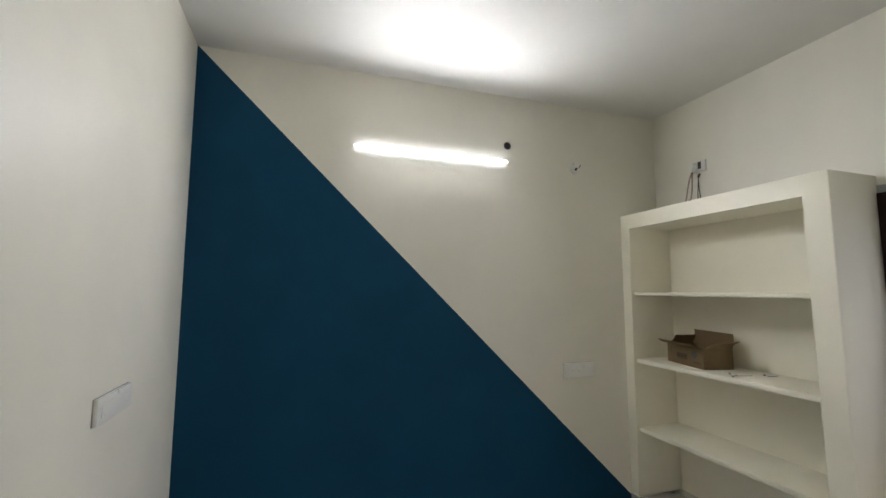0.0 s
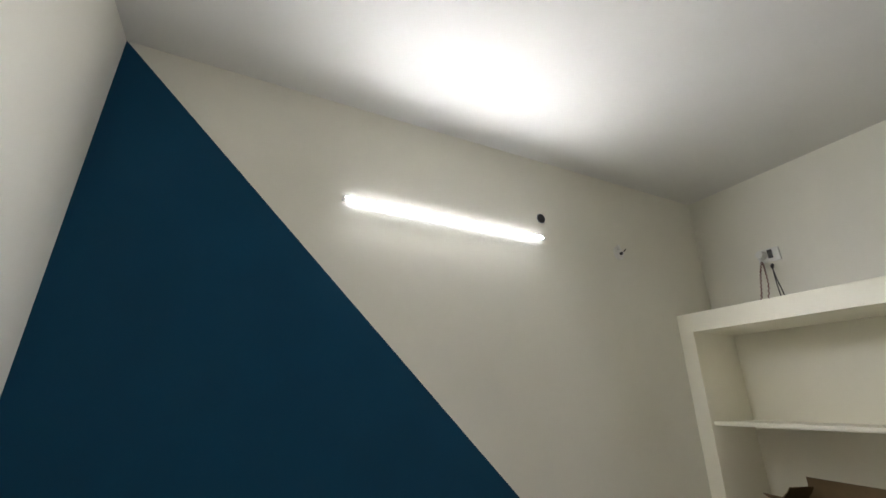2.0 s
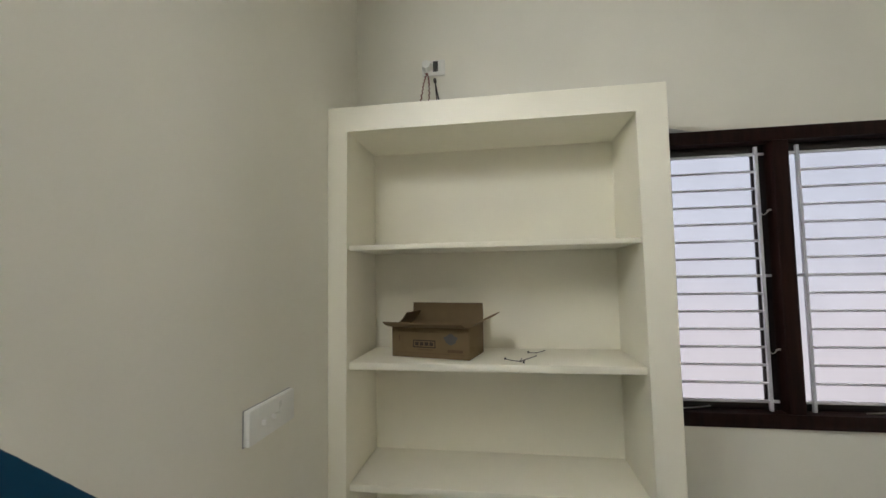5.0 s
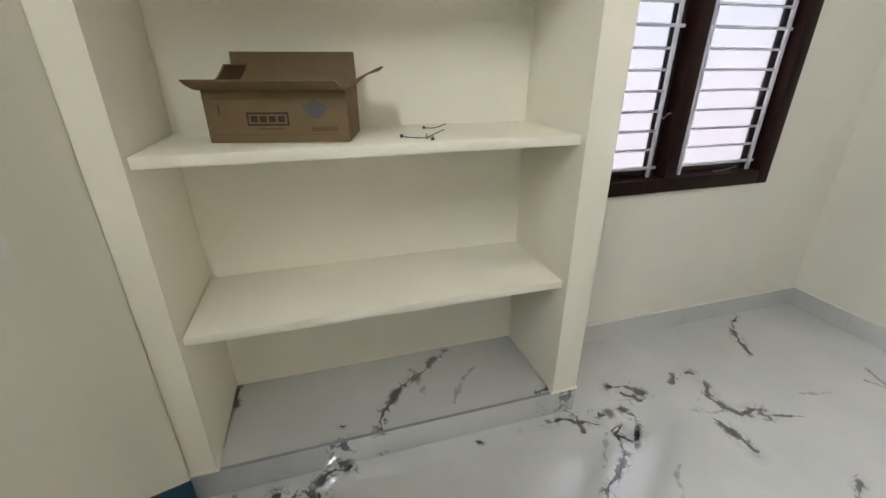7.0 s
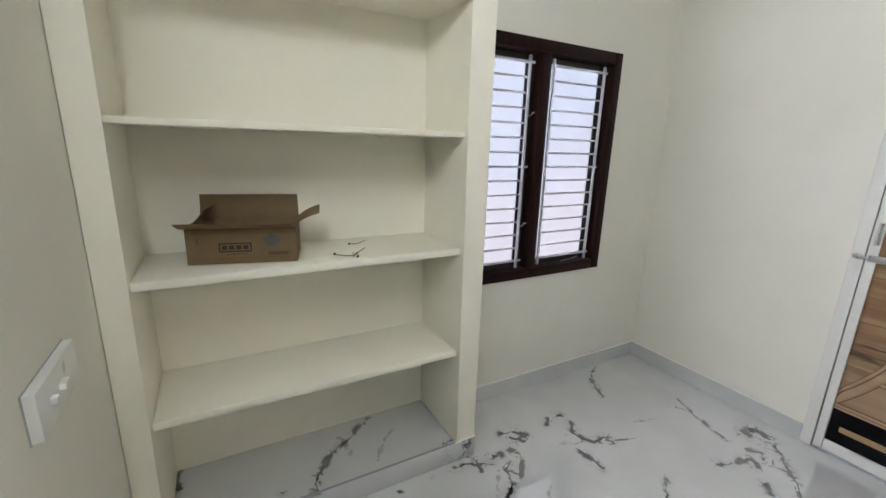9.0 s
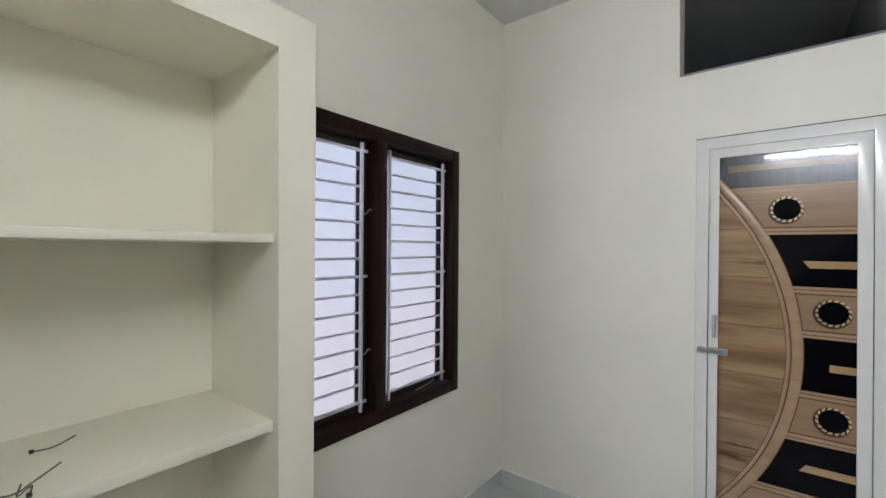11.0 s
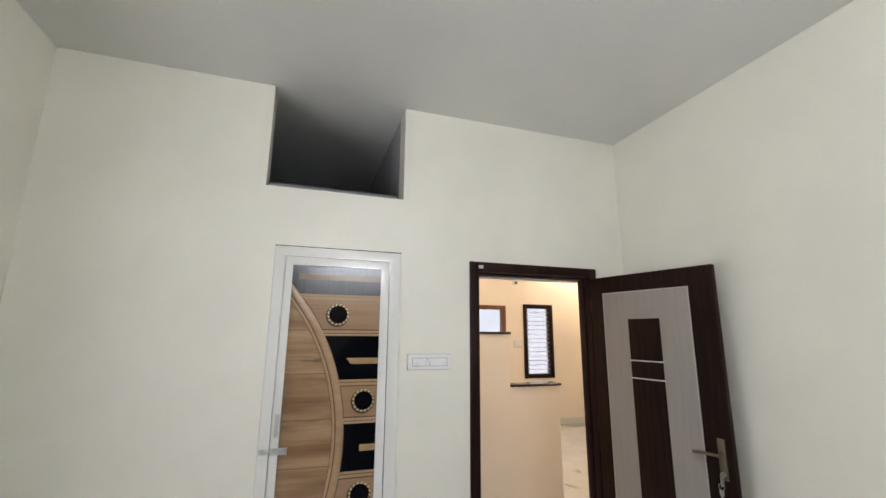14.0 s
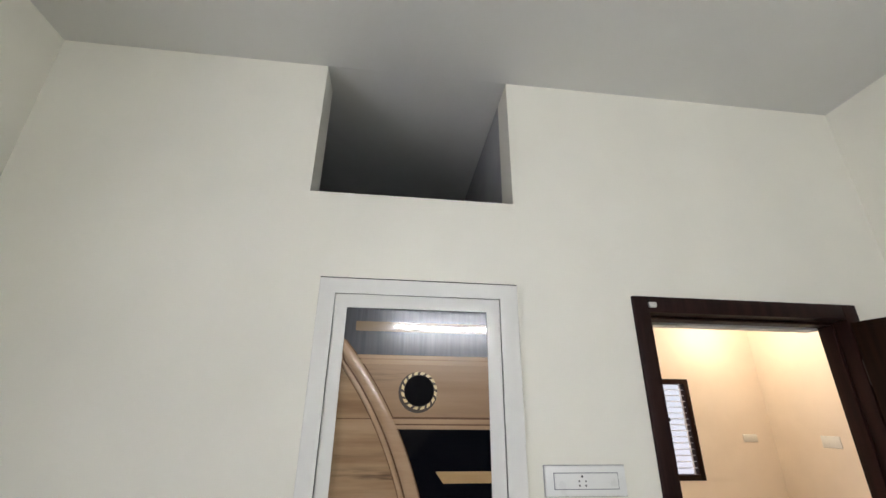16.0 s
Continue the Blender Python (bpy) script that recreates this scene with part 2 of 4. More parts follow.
    base = mix_of(nt, math_of(nt, "MULTIPLY", smoke, 0.32), base, rgb(0.22, 0.225, 0.235))
    base = mix_of(nt, math_of(nt, "MULTIPLY", faint, 0.55), base, rgb(0.16, 0.163, 0.17))
    base = mix_of(nt, math_of(nt, "MULTIPLY", chip, 0.82), base, rgb(0.09, 0.092, 0.097))
    ink = math_of(nt, "MAXIMUM", core, math_of(nt, "MULTIPLY", hair, 0.6))
    nt.links.new(mix_of(nt, ink, base, rgb(0.022, 0.023, 0.026)), bsdf.inputs["Base Color"])
    bsdf.inputs["Roughness"].default_value = 0.0
    bsdf.inputs["IOR"].default_value = 2.0
    bsdf.inputs["Coat Weight"].default_value = 1.0
    bsdf.inputs["Coat Roughness"].default_value = 0.0
    bsdf.inputs["Coat IOR"].default_value = 1.8
    return m


def glowing(name, colour, strength):
    m, nt, bsdf = shader(name)
    bsdf.inputs["Base Color"].default_value = rgb(0.9, 0.9, 0.9)
    bsdf.inputs["Emission Color"].default_value = rgb(*colour)
    bsdf.inputs["Emission Strength"].default_value = strength
    return m


def daylight(name, low, high, z0, z1, strength):
    """Bright open air behind frosted panes, warmer towards the neighbour's wall below."""
    m, nt, bsdf = shader(name)
    p = place_of(nt)
    sep = node(nt, "ShaderNodeSeparateXYZ", ((0, p),))
    n = math_of(nt, "MULTIPLY_ADD", math_of(nt, "SUBTRACT", noise_of(nt, p, 2.2, 2.0), 0.5), 0.5, sep.outputs[2])
    c = mix_of(nt, step_of(nt, n, z0, z1), rgb(*low), rgb(*high))
    bsdf.inputs["Base Color"].default_value = rgb(0, 0, 0)
    nt.links.new(c, bsdf.inputs["Emission Color"])
    bsdf.inputs["Emission Strength"].default_value = strength
    return m


def frosted():
    m, nt, bsdf = shader("frosted glass")
    n = noise_of(nt, place_of(nt), 5.0, 3.0)
    nt.links.new(mix_of(nt, n, rgb(0.048, 0.0485, 0.0507), rgb(0.059, 0.0596, 0.0619)), bsdf.inputs["Base Color"])
    bsdf.inputs["Roughness"].default_value = 0.45
    bsdf.inputs["Transmission Weight"].default_value = 1.0
    bsdf.inputs["IOR"].default_value = 1.2
    return m


CREAM = (0.775, 0.755, 0.652)
cream_paint = painted("cream wall paint", CREAM)
blue_paint = feature_wall()
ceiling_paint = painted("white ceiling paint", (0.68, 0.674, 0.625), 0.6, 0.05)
shelf_paint = painted("ivory shelf paint", (0.90, 0.870, 0.725), 0.45, 0.05, 0.25)
hall_paint = painted("warm cream hall paint", (0.85, 0.746, 0.63), 0.5)
# cement colour lowered to carry the gloom deep inside the loft
shaded_cement = painted("shaded grey cement", (0.085, 0.092, 0.098), 0.85, 0.5, 0.5)
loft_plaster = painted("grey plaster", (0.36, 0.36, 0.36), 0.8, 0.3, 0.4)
wedge_grey = painted("dull grey white", (0.44, 0.455, 0.455), 0.8, 0.15, 0.3)
marble_tile = marble()
grout = plain("pale grout", (0.60, 0.60, 0.60), 0.8)
brown_frame = timber("dark brown wood", (0.022, 0.0082, 0.0062), (0.010, 0.004, 0.0034), (8, 8, 0.6), 0.42, 5.0)
leaf_wood = timber("wenge laminate", (0.019, 0.0074, 0.0036), (0.008, 0.0032, 0.0018), (10, 10, 0.5), 0.45, 6.0)
pale_laminate = timber("grey wood laminate", (0.305, 0.270, 0.236), (0.255, 0.224, 0.194), (14, 14, 0.7), 0.38, 5.0, 1.0)
hall_wood = timber("reddish brown wood", (0.20, 0.075, 0.025), (0.10, 0.035, 0.012), (8, 8, 0.6), 0.4, 5.0)
print_wood = timber("walnut print", (0.385, 0.258, 0.145), (0.165, 0.088, 0.040), (0.5, 1, 6.0), 0.2, 2.1, 0.62, 0.5, 0.9)
print_rail = timber("light walnut print", (0.35, 0.232, 0.138), (0.25, 0.155, 0.086), (0.55, 1, 7), 0.2, 2.2, 0.9, 0.5, 0.35)
print_arc = timber("golden arch print", (0.42, 0.285, 0.172), (0.29, 0.18, 0.096), (0.8, 1, 6), 0.2, 3.0, 0.9, 0.5)
print_groove = plain("brown groove print", (0.12, 0.065, 0.033), 0.15)
print_black = plain("black print", (0.003, 0.003, 0.004), 0.08, 0.0, 60, 0.2)
print_black.node_tree.nodes["Principled BSDF"].inputs["Specular IOR Level"].default_value = 0.15
print_slate = timber("charcoal print", (0.060, 0.064, 0.072), (0.026, 0.028, 0.034), (16, 1, 0.8), 0.2, 5.0, 0.9, 1.0)
print_gold = timber("gold bar print", (0.42, 0.29, 0.145), (0.32, 0.20, 0.09), (0.8, 1, 6), 0.2, 3.0, 0.9, 0.8)
print_dim = timber("dim brown bar print", (0.20, 0.14, 0.08), (0.13, 0.085, 0.045), (0.8, 1, 6), 0.2, 3.0, 0.9, 0.8)
gold = plain("pale gold", (0.56, 0.43, 0.22), 0.30, 0.4)
rosette_shade = plain("dark gold rosette shade", (0.035, 0.021, 0.010), 0.3, 0.2)
white_metal = plain("white powder coat", (0.73, 0.725, 0.675), 0.18, 0.0, 30, 0.03, 0.0, 0.4)
grill_paint = plain("silver grey enamel", (0.58, 0.58, 0.62), 0.35, 0.0)
sash_black = plain("black brown sash", (0.012, 0.008, 0.008), 0.4)
steel = plain("brushed steel", (0.55, 0.55, 0.54), 0.28, 1.0, 120)
brass = plain("aged brass", (0.20, 0.165, 0.115), 0.35, 1.0, 80)
white_plastic = plain("white plastic", (0.76, 0.76, 0.72), 0.28, 0.0, 20, 0.03)
grey_plastic = plain("grey plastic line", (0.22, 0.23, 0.23), 0.4)
plate_shadow = plain("grey plate edge shade", (0.36, 0.36, 0.345), 0.7)
black_plastic = plain("black plastic", (0.012, 0.012, 0.012), 0.4)
cardboard = plain("brown cardboard", (0.178, 0.122, 0.058), 0.8, 0.0, 25, 0.14, 0.15)
card_ink = plain("dark printing ink", (0.035, 0.022, 0.014), 0.7)
card_shade = plain("brown printing ink", (0.12, 0.072, 0.036), 0.75)
card_blue = plain("grey blue printing ink", (0.095, 0.092, 0.085), 0.7)
red_wire = plain("red brown wire", (0.16, 0.055, 0.04), 0.5)
black_wire = plain("dark wire", (0.03, 0.028, 0.025), 0.5)
grey_wire = plain("grey wire", (0.12, 0.115, 0.10), 0.5)
pale_wire = plain("pale grey wire", (0.30, 0.29, 0.27), 0.5)
granite = plain("black granite", (0.012, 0.010, 0.010), 0.08, 0.0, 200, 0.6)
dull_edge = plain("dull laminate edge", (0.42, 0.39, 0.355), 0.3, 0.2)
silver_line = plain("silver inlay", (0.62, 0.61, 0.58), 0.3, 0.6)
tube_glow = glowing("lit tube", (0.935, 0.945, 1.0), TUBE_POWER)
tube_side = glowing("dim tube side", (0.86, 0.89, 1.0), TUBE_SIDE)
room_sky = daylight("daylight outside the bedroom", (0.92, 0.86, 0.92), (0.82, 0.86, 1.0), 0.9, 1.9, WINDOW_POWER)
hall_sky = daylight("daylight outside the hall", (0.95, 0.92, 1.0), (0.90, 0.93, 1.0), 0.9, 1.9, WINDOW_POWER)
frost = frosted()

# ---- building helpers ----


def add_box(bm, lo, hi):
    v = [bm.verts.new((x, y, z)) for x in (lo[0], hi[0]) for y in (lo[1], hi[1]) for z in (lo[2], hi[2])]
    for q in ((0, 1, 3, 2), (4, 6, 7, 5), (0, 4, 5, 1), (2, 3, 7, 6), (0, 2, 6, 4), (1, 5, 7, 3)):
        bm.faces.new([v[i] for i in q])


def block(lo, hi, bevel=0.0, segments=2):
    bm = bmesh.new()
    lo, hi = [min(a, b) for a, b in zip(lo, hi)], [max(a, b) for a, b in zip(lo, hi)]
    add_box(bm, lo, hi)
    if bevel:
        bmesh.ops.bevel(bm, geom=bm.edges[:], offset=bevel, segments=segments, affect="EDGES", profile=0.5)
    return bm


def rod(points, radius, sides=8):
    """A round bar or wire along a line of points."""
    sides = max(sides, 14)
    bm = bmesh.new()
    pts = [Vector(p) for p in points]
    rings = []
    for i, p in enumerate(pts):
        d = (pts[min(i + 1, len(pts) - 1)] - pts[max(i - 1, 0)]).normalized()
        side = d.orthogonal().normalized() if not rings else (last - d * last.dot(d)).normalized()
        last = side
        up = d.cross(side)
        rings.append([bm.verts.new(p + radius * (side * math.cos(k * math.tau / sides) + up * math.sin(k * math.tau / sides))) for k in range(sides)])
    for a, b in zip(rings, rings[1:]):
        for k in range(sides):
            bm.faces.new((a[k], a[(k + 1) % sides], b[(k + 1) % sides], b[k]))
    bm.faces.new(rings[0][::-1])
    bm.faces.new(rings[-1])
    return bm


def smooth_line(points, steps=8):
    """Points along a soft curve through the given ones."""
    p = [Vector(q) for q in points]
    p = [2 * p[0] - p[1]] + p + [2 * p[-1] - p[-2]]
    out = []
    for a, b, c, d in zip(p, p[1:], p[2:], p[3:]):
        for k in range(steps):
            t = k / steps
            out.append(0.5 * (2 * b + (c - a) * t + (2 * a - 5 * b + 4 * c - d) * t * t + (3 * b - a - 3 * c + d) * t ** 3))
    return out + [p[-2]]


def disc(centre, axis, radius, depth, sides=24, bevel=0.0):
    """A round plate whose back lies at centre and whose front looks along axis."""
    bm = bmesh.new()
    axis = Vector(axis)
    m = Matrix.Translation(Vector(centre) + axis * depth / 2) @ axis.to_track_quat("Z", "Y").to_matrix().to_4x4()
    bmesh.ops.create_cone(bm, cap_ends=True, segments=sides, radius1=radius, radius2=radius - bevel, depth=depth, matrix=m)
    return bm


def extrude_outline(outline, lift):
    """A flat outline of 3D points, made thick along lift."""
    bm = bmesh.new()
    a = [bm.verts.new(p) for p in outline]
    b = [bm.verts.new(Vector(p) + Vector(lift)) for p in outline]
    n = len(a)
    bm.faces.new(a)
    bm.faces.new(b[::-1])
    for i in range(n):
        bm.faces.new((a[i], b[i], b[(i + 1) % n], a[(i + 1) % n]))
    return bm


def portal(corner, u, w, height, side, head, depth, bevel):
    """Two uprights and a head in one piece: from corner, w wide along u, made thick along depth."""
    corner, u, up = Vector(corner), Vector(u), Vector((0, 0, 1))
    flat = ((0, 0), (0, height), (w, height), (w, 0), (w - side[1], 0), (w - side[1], height - head), (side[0], height - head), (side[0], 0))
    bm = extrude_outline([corner + u * a + up * b for a, b in flat], depth)
    bmesh.ops.bevel(bm, geom=bm.edges[:], offset=bevel, segments=3, affect="EDGES", profile=0.5)
    return bm


def mesh_object(name, bm, material):
    bmesh.ops.recalc_face_normals(bm, faces=bm.faces[:])
    me = bpy.data.meshes.new(name)
    bm.to_mesh(me)
    bm.free()
    me.materials.append(material)
    me.shade_smooth()
    me.set_sharp_from_angle(angle=radians(29))
    return new(name, me)


def part(name, bm, material, parent, label=""):
    ob = mesh_object(name, bm, material)
    ob.parent = parent
    ob.matrix_parent_inverse = parent.matrix_world.inverted()
    return tagged(ob, label=label)


def thing(name, place, label, category, group="", kind=""):
    ob = new(name)
    ob.location = place
    ob.empty_display_size = 0.05
    ob.matrix_world = Matrix.Translation(place)
    return tagged(ob, label, category, group, kind)


def structure(name, bm, material, label, category):
    return tagged(mesh_object(name, bm, material), label, category, kind="structure")


def wall_mesh(axis, near, far, u0, u1, z0, z1, openings=()):
    """A wall with thickness across axis ('x' or 'y') and openings (ua, ub, za, zb) cut through it."""
    us = sorted({u0, u1, *[o[0] for o in openings], *[o[1] for o in openings]})
    zs = sorted({z0, z1, *[o[2] for o in openings], *[o[3] for o in openings]})
    bm = bmesh.new()
    for ua, ub in zip(us, us[1:]):
        for za, zb in zip(zs, zs[1:]):
            um, zm = (ua + ub) / 2, (za + zb) / 2
            if any(o[0] < um < o[1] and o[2] < zm < o[3] for o in openings):
                continue
            if axis == "x":
                add_box(bm, (near, ua, za), (far, ub, zb))
            else:
                add_box(bm, (ua, near, za), (ub, far, zb))
    bmesh.ops.remove_doubles(bm, verts=bm.verts[:], dist=1e-5)
    seen = {}
    for f in bm.faces:
        seen.setdefault(frozenset(f.verts), []).append(f)
    bmesh.ops.delete(bm, geom=[f for fs in seen.values() if len(fs) > 1 for f in fs], context="FACES_ONLY")
    return bm


# ---- bedroom shell ----
W, L, H = 3.408, 3.110, 3.062
T = 0.15

structure("wall_feature", wall_mesh("y", L, L + T, -T, W + 0.2, 0, H), blue_paint, "cream wall with a deep blue painted triangle", "wall")
structure("wall_left", wall_mesh("x", -T, 0, 0, L, 0, H), cream_paint, "plain cream painted bedroom wall", "wall")
structure("wall_window", wall_mesh("x", W, W + 0.09, -T, L, 0, H, [(0.525, 1.712, 0.776, 2.115), (1.780, 3.060, 0.0, 2.150)]), cream_paint, "cream painted wall round the barred window", "wall")
structure("wall_doors", wall_mesh("y", -T, 0, 0, W, 0, H, [(0.240, 1.170, 0.0, 2.102), (1.606, 2.298, 0.0, 2.121), (1.600, 2.376, 2.457, H)]), cream_paint, "cream painted wall with two doors and a loft opening", "wall")
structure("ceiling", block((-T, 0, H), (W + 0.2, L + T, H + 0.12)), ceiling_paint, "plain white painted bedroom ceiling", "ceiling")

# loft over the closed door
structure("wall_loft", block((1.45, -1.75, 2.30), (3.30, -1.65, 3.20)), shaded_cement, "unpainted grey cement loft wall with shade in its colour", "wall")
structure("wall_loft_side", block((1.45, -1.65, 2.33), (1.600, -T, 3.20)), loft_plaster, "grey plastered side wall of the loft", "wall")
structure("wall_loft_end", block((3.20, -1.65, 2.33), (3.30, -T, 3.20)), shaded_cement, "unpainted grey cement loft end wall with shade in its colour", "wall")
structure("floor_loft", block((1.45, -1.65, 2.33), (3.30, -T, 2.445)), shaded_cement, "rough cement loft floor with shade in its colour", "floor")
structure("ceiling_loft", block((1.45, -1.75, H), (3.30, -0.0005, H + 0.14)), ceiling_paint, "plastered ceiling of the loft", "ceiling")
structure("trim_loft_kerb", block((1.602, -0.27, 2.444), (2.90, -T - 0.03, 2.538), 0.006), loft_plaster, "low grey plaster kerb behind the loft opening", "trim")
structure("floor_loft_sill", block((1.600, -T, 2.443), (2.376, -0.002, 2.457)), cream_paint, "painted sill of the loft opening", "sill")

# hall beyond the open door
HX0, HX1, HY0 = -3.70, 1.45, -4.75
structure("wall_hall_far", wall_mesh("y", HY0 - T, HY0, HX0 - T, HX1 + T, 0, 3.2, [(-2.47, -1.83, 0.84, 2.21), (-1.46, -0.62, 0.9, 2.17)]), hall_paint, "warm cream hall wall with two windows", "wall")
structure("wall_hall_right", wall_mesh("x", HX0 - T, HX0, HY0, -T, 0, 3.2), hall_paint, "warm cream hall end wall", "wall")
structure("wall_hall_left", wall_mesh("x", HX1, HX1 + 0.1, HY0, -T, 0, 3.2), hall_paint, "warm cream wall beside the bathroom", "wall")
structure("wall_hall_near", wall_mesh("y", -T, -T + 0.01, HX0, -0.16, 0, 3.2), hall_paint, "warm cream hall wall", "wall")
structure("ceiling_hall", block((HX0 - T, HY0 - T, 3.2), (HX1 + 0.1, -T, 3.3)), ceiling_paint, "white painted hall ceiling", "ceiling")

# stepped stair parapet in the hall
parapet = thing("stair_parapet", (0.2, -1.38, 0), "cream stepped half wall with black granite caps", "half wall", kind="structure")
pb = block((-0.300, -1.44, 0), (0.232, -1.32, 1.165))
add_box(pb, (0.232, -1.44, 0), (1.45, -1.32, 1.655))
part("half_wall", pb, hall_paint, parapet)
part("cap", block((-0.318, -1.460, 1.165), (0.232, -1.300, 1.187), 0.003), granite, parapet, "black granite coping slab")
part("cap", block((0.222, -1.460, 1.655), (1.449, -1.300, 1.677), 0.003), granite, parapet, "black granite coping slab")

# ---- built-in shelf ----
XS, XB = 3.032, 3.440
shelf = thing("built_in_shelf", (3.2, 2.4, 0), "ivory painted masonry shelf unit standing on a tiled plinth", "shelf")
part("carcass", portal((XS, 1.715, 0.112), (0, 1, 0), L - 0.001 - 1.715, 2.098, (0.112, L - 0.001 - 3.025), 0.105, (XB - XS, 0, 0), 0.006), shelf_paint, shelf)
part("back_panel", block((XB - 0.007, 1.80, 0.0), (XB + 0.02, 3.05, 2.15)), shelf_paint, shelf)
for z, thick in ((1.583, 0.022), (1.075, 0.031), (0.574, 0.030)):
    part("shelf_board", block((XS + 0.026, 1.8268, z), (XB - 0.001, 3.0252, z + thick), 0.004), shelf_paint, shelf)
part("plinth", block((XS + 0.010, 1.722, 0.0), (XB, L - 0.001, 0.100)), grout, shelf)
part("plinth_tile", block((XS - 0.001, 1.715, 0.0), (XS + 0.009, L - 0.001, 0.1105), 0.001), marble_tile, shelf, "veined white tile plinth front")
part("plinth_tile", block((XS + 0.0095, 1.827, 0.100), (XB - 0.001, 3.025, 0.1105), 0.001), marble_tile, shelf, "veined white tile plinth top")
part("foot_strip", block((XS - 0.004, 1.712, 0.108), (XS + 0.02, 1.829, 0.118), 0.002), shelf_paint, shelf)
part("foot_strip", block((XS - 0.004, 3.023, 0.108), (XS + 0.02, L - 0.002, 0.118), 0.002), shelf_paint, shelf)

part("joint", block((XS - 0.0014, 1.829, 0.1094), (XS + 0.0097, 3.023, 0.1109)), grey_plastic, shelf, "dark joint along the plinth edge")

# ---- window ----


def window_grill(parent, plane, y0, y1, z0, z1, reach, thick=0.0075):
    """A welded steel grill: two uprights, three long bars and rods between."""
    zm = (z0 + z1) / 2
    for y in (y0, y1):
        part("upright", block((plane - thick, y - thick, z0 - 0.045), (plane + thick, y + thick, z1 + 0.035), 0.002, 1), grill_paint, parent)
    for z in (z0, zm, z1):
        part("long_bar", block((plane - 0.004, y0 - reach, z - 0.0065), (plane + 0.008, y1 + reach, z + 0.0065), 0.002, 1), grill_paint, parent)
    for za, zb in ((z0, zm), (zm, z1)):
        for k in range(1, 7):
            z = za + (zb - za) * k / 7
            part("rod", rod([(plane + 0.002, y0, z), (plane + 0.002, y1, z)], 0.0060, 8), grill_paint, parent)


FX = 3.388
win = thing("window_1", (FX, 1.12, 0.78), "dark brown wooden window with silver grill and frosted panes", "window", kind="structure")
wy0, wy1, wz0, wz1 = 0.525, 1.711, 0.776, 2.115
FW = 0.062
part("frame_stile", block((FX, wy0, wz0), (3.494, wy0 + FW, wz1), 0.003), brown_frame, win)
part("frame_stile", block((FX, wy1 - 0.045, wz0), (3.494, wy1, wz1), 0.003), brown_frame, win)
part("frame_rail", block((FX + 0.001, wy0 + FW, wz0), (3.494, wy1 - 0.045, wz0 + FW), 0.003), brown_frame, win)
part("frame_rail", block((FX + 0.001, wy0 + FW, wz1 - FW), (3.494, wy1 - 0.045, wz1), 0.003), brown_frame, win)
part("mullion", block((FX + 0.001, 1.085, wz0 + FW), (3.494, 1.150, wz1 - FW), 0.003), brown_frame, win)
for ya, yb in ((wy0 + FW, 1.085), (1.150, wy1 - 0.045)):
    rim = 0.052 if ya < 1 else 0.058
    sash = part("sash", block((3.456, ya, wz0 + FW), (3.469, ya + rim, wz1 - FW), 0.002), sash_black, win, "dark casement sash")
    part("sash_stile", block((3.456, yb - 0.010, wz0 + FW), (3.469, yb, wz1 - FW), 0.002), sash_black, sash)
    part("sash_rail", block((3.456, ya + rim, wz0 + FW), (3.469, yb - 0.010, wz0 + FW + 0.040), 0.002), sash_black, sash)
    part("sash_rail", block((3.456, ya + rim, wz1 - FW - 0.040), (3.469, yb - 0.010, wz1 - FW), 0.002), sash_black, sash)
    glass = part("pane", block((3.462, ya + rim - 0.003, wz0 + FW + 0.037), (3.466, yb - 0.007, wz1 - FW - 0.037)), frost, sash, "frosted glass pane")
    glass.visible_shadow = False
    grill = thing("window_grill", (3.45, (ya + yb) / 2, wz0), "silver grey welded steel window grill", "grill", "window grills")
    window_grill(grill, 3.440, 0.612 if ya < 1 else 1.195, 1.022 if ya < 1 else 1.620, 0.880, 2.004, 0.036)
structure("backdrop", block((3.530, 0.30, 0.55), (3.540, 1.95, 2.35)), room_sky, "bright hazy daylight outside the bedroom", "backdrop")
# thin wedge, duller than the wall, over the frame's end by the shelf
structure("trim_plaster", extrude_outline([(W - 0.004, 1.714, 2.117), (W - 0.004, 1.714, 2.158), (W - 0.004, 1.60, 2.148), (W - 0.004, 1.47, 2.118)], (0.0045, 0, 0)), wedge_grey, "dull grey white wedge above the window frame", "trim")
# stay hooks on the mullion and loose stays on the sill
for z in (1.735, 1.106):
    hook = thing("stay_hook", (3.44, 1.165, z), "small bent steel window stay hook", "hook", "window stay hooks")
    part("eye", rod(smooth_line([(3.430, 1.148, z + 0.004), (3.425, 1.156, z + 0.008), (3.432, 1.166, z + 0.002)], 4), 0.004, 6), steel, hook)
    part("wire", rod(smooth_line([(3.432, 1.160, z + 0.002), (3.436, 1.178, z - 0.014), (3.452, 1.190, z + 0.004), (3.47, 1.20, z + 0.012)], 5), 0.0025, 6), steel, hook)
for y in (0.74, 1.52):
    stay = thing("window_stay", (3.44, y, wz0 + FW), "thin steel window stay lying on the sill", "window stay", "window stays")
    part("bar", rod(smooth_line([(3.43, y + 0.09, wz0 + FW + 0.004), (3.44, y, wz0 + FW + 0.006), (3.455, y - 0.08, wz0 + FW + 0.012)], 4), 0.003, 6), steel, stay)

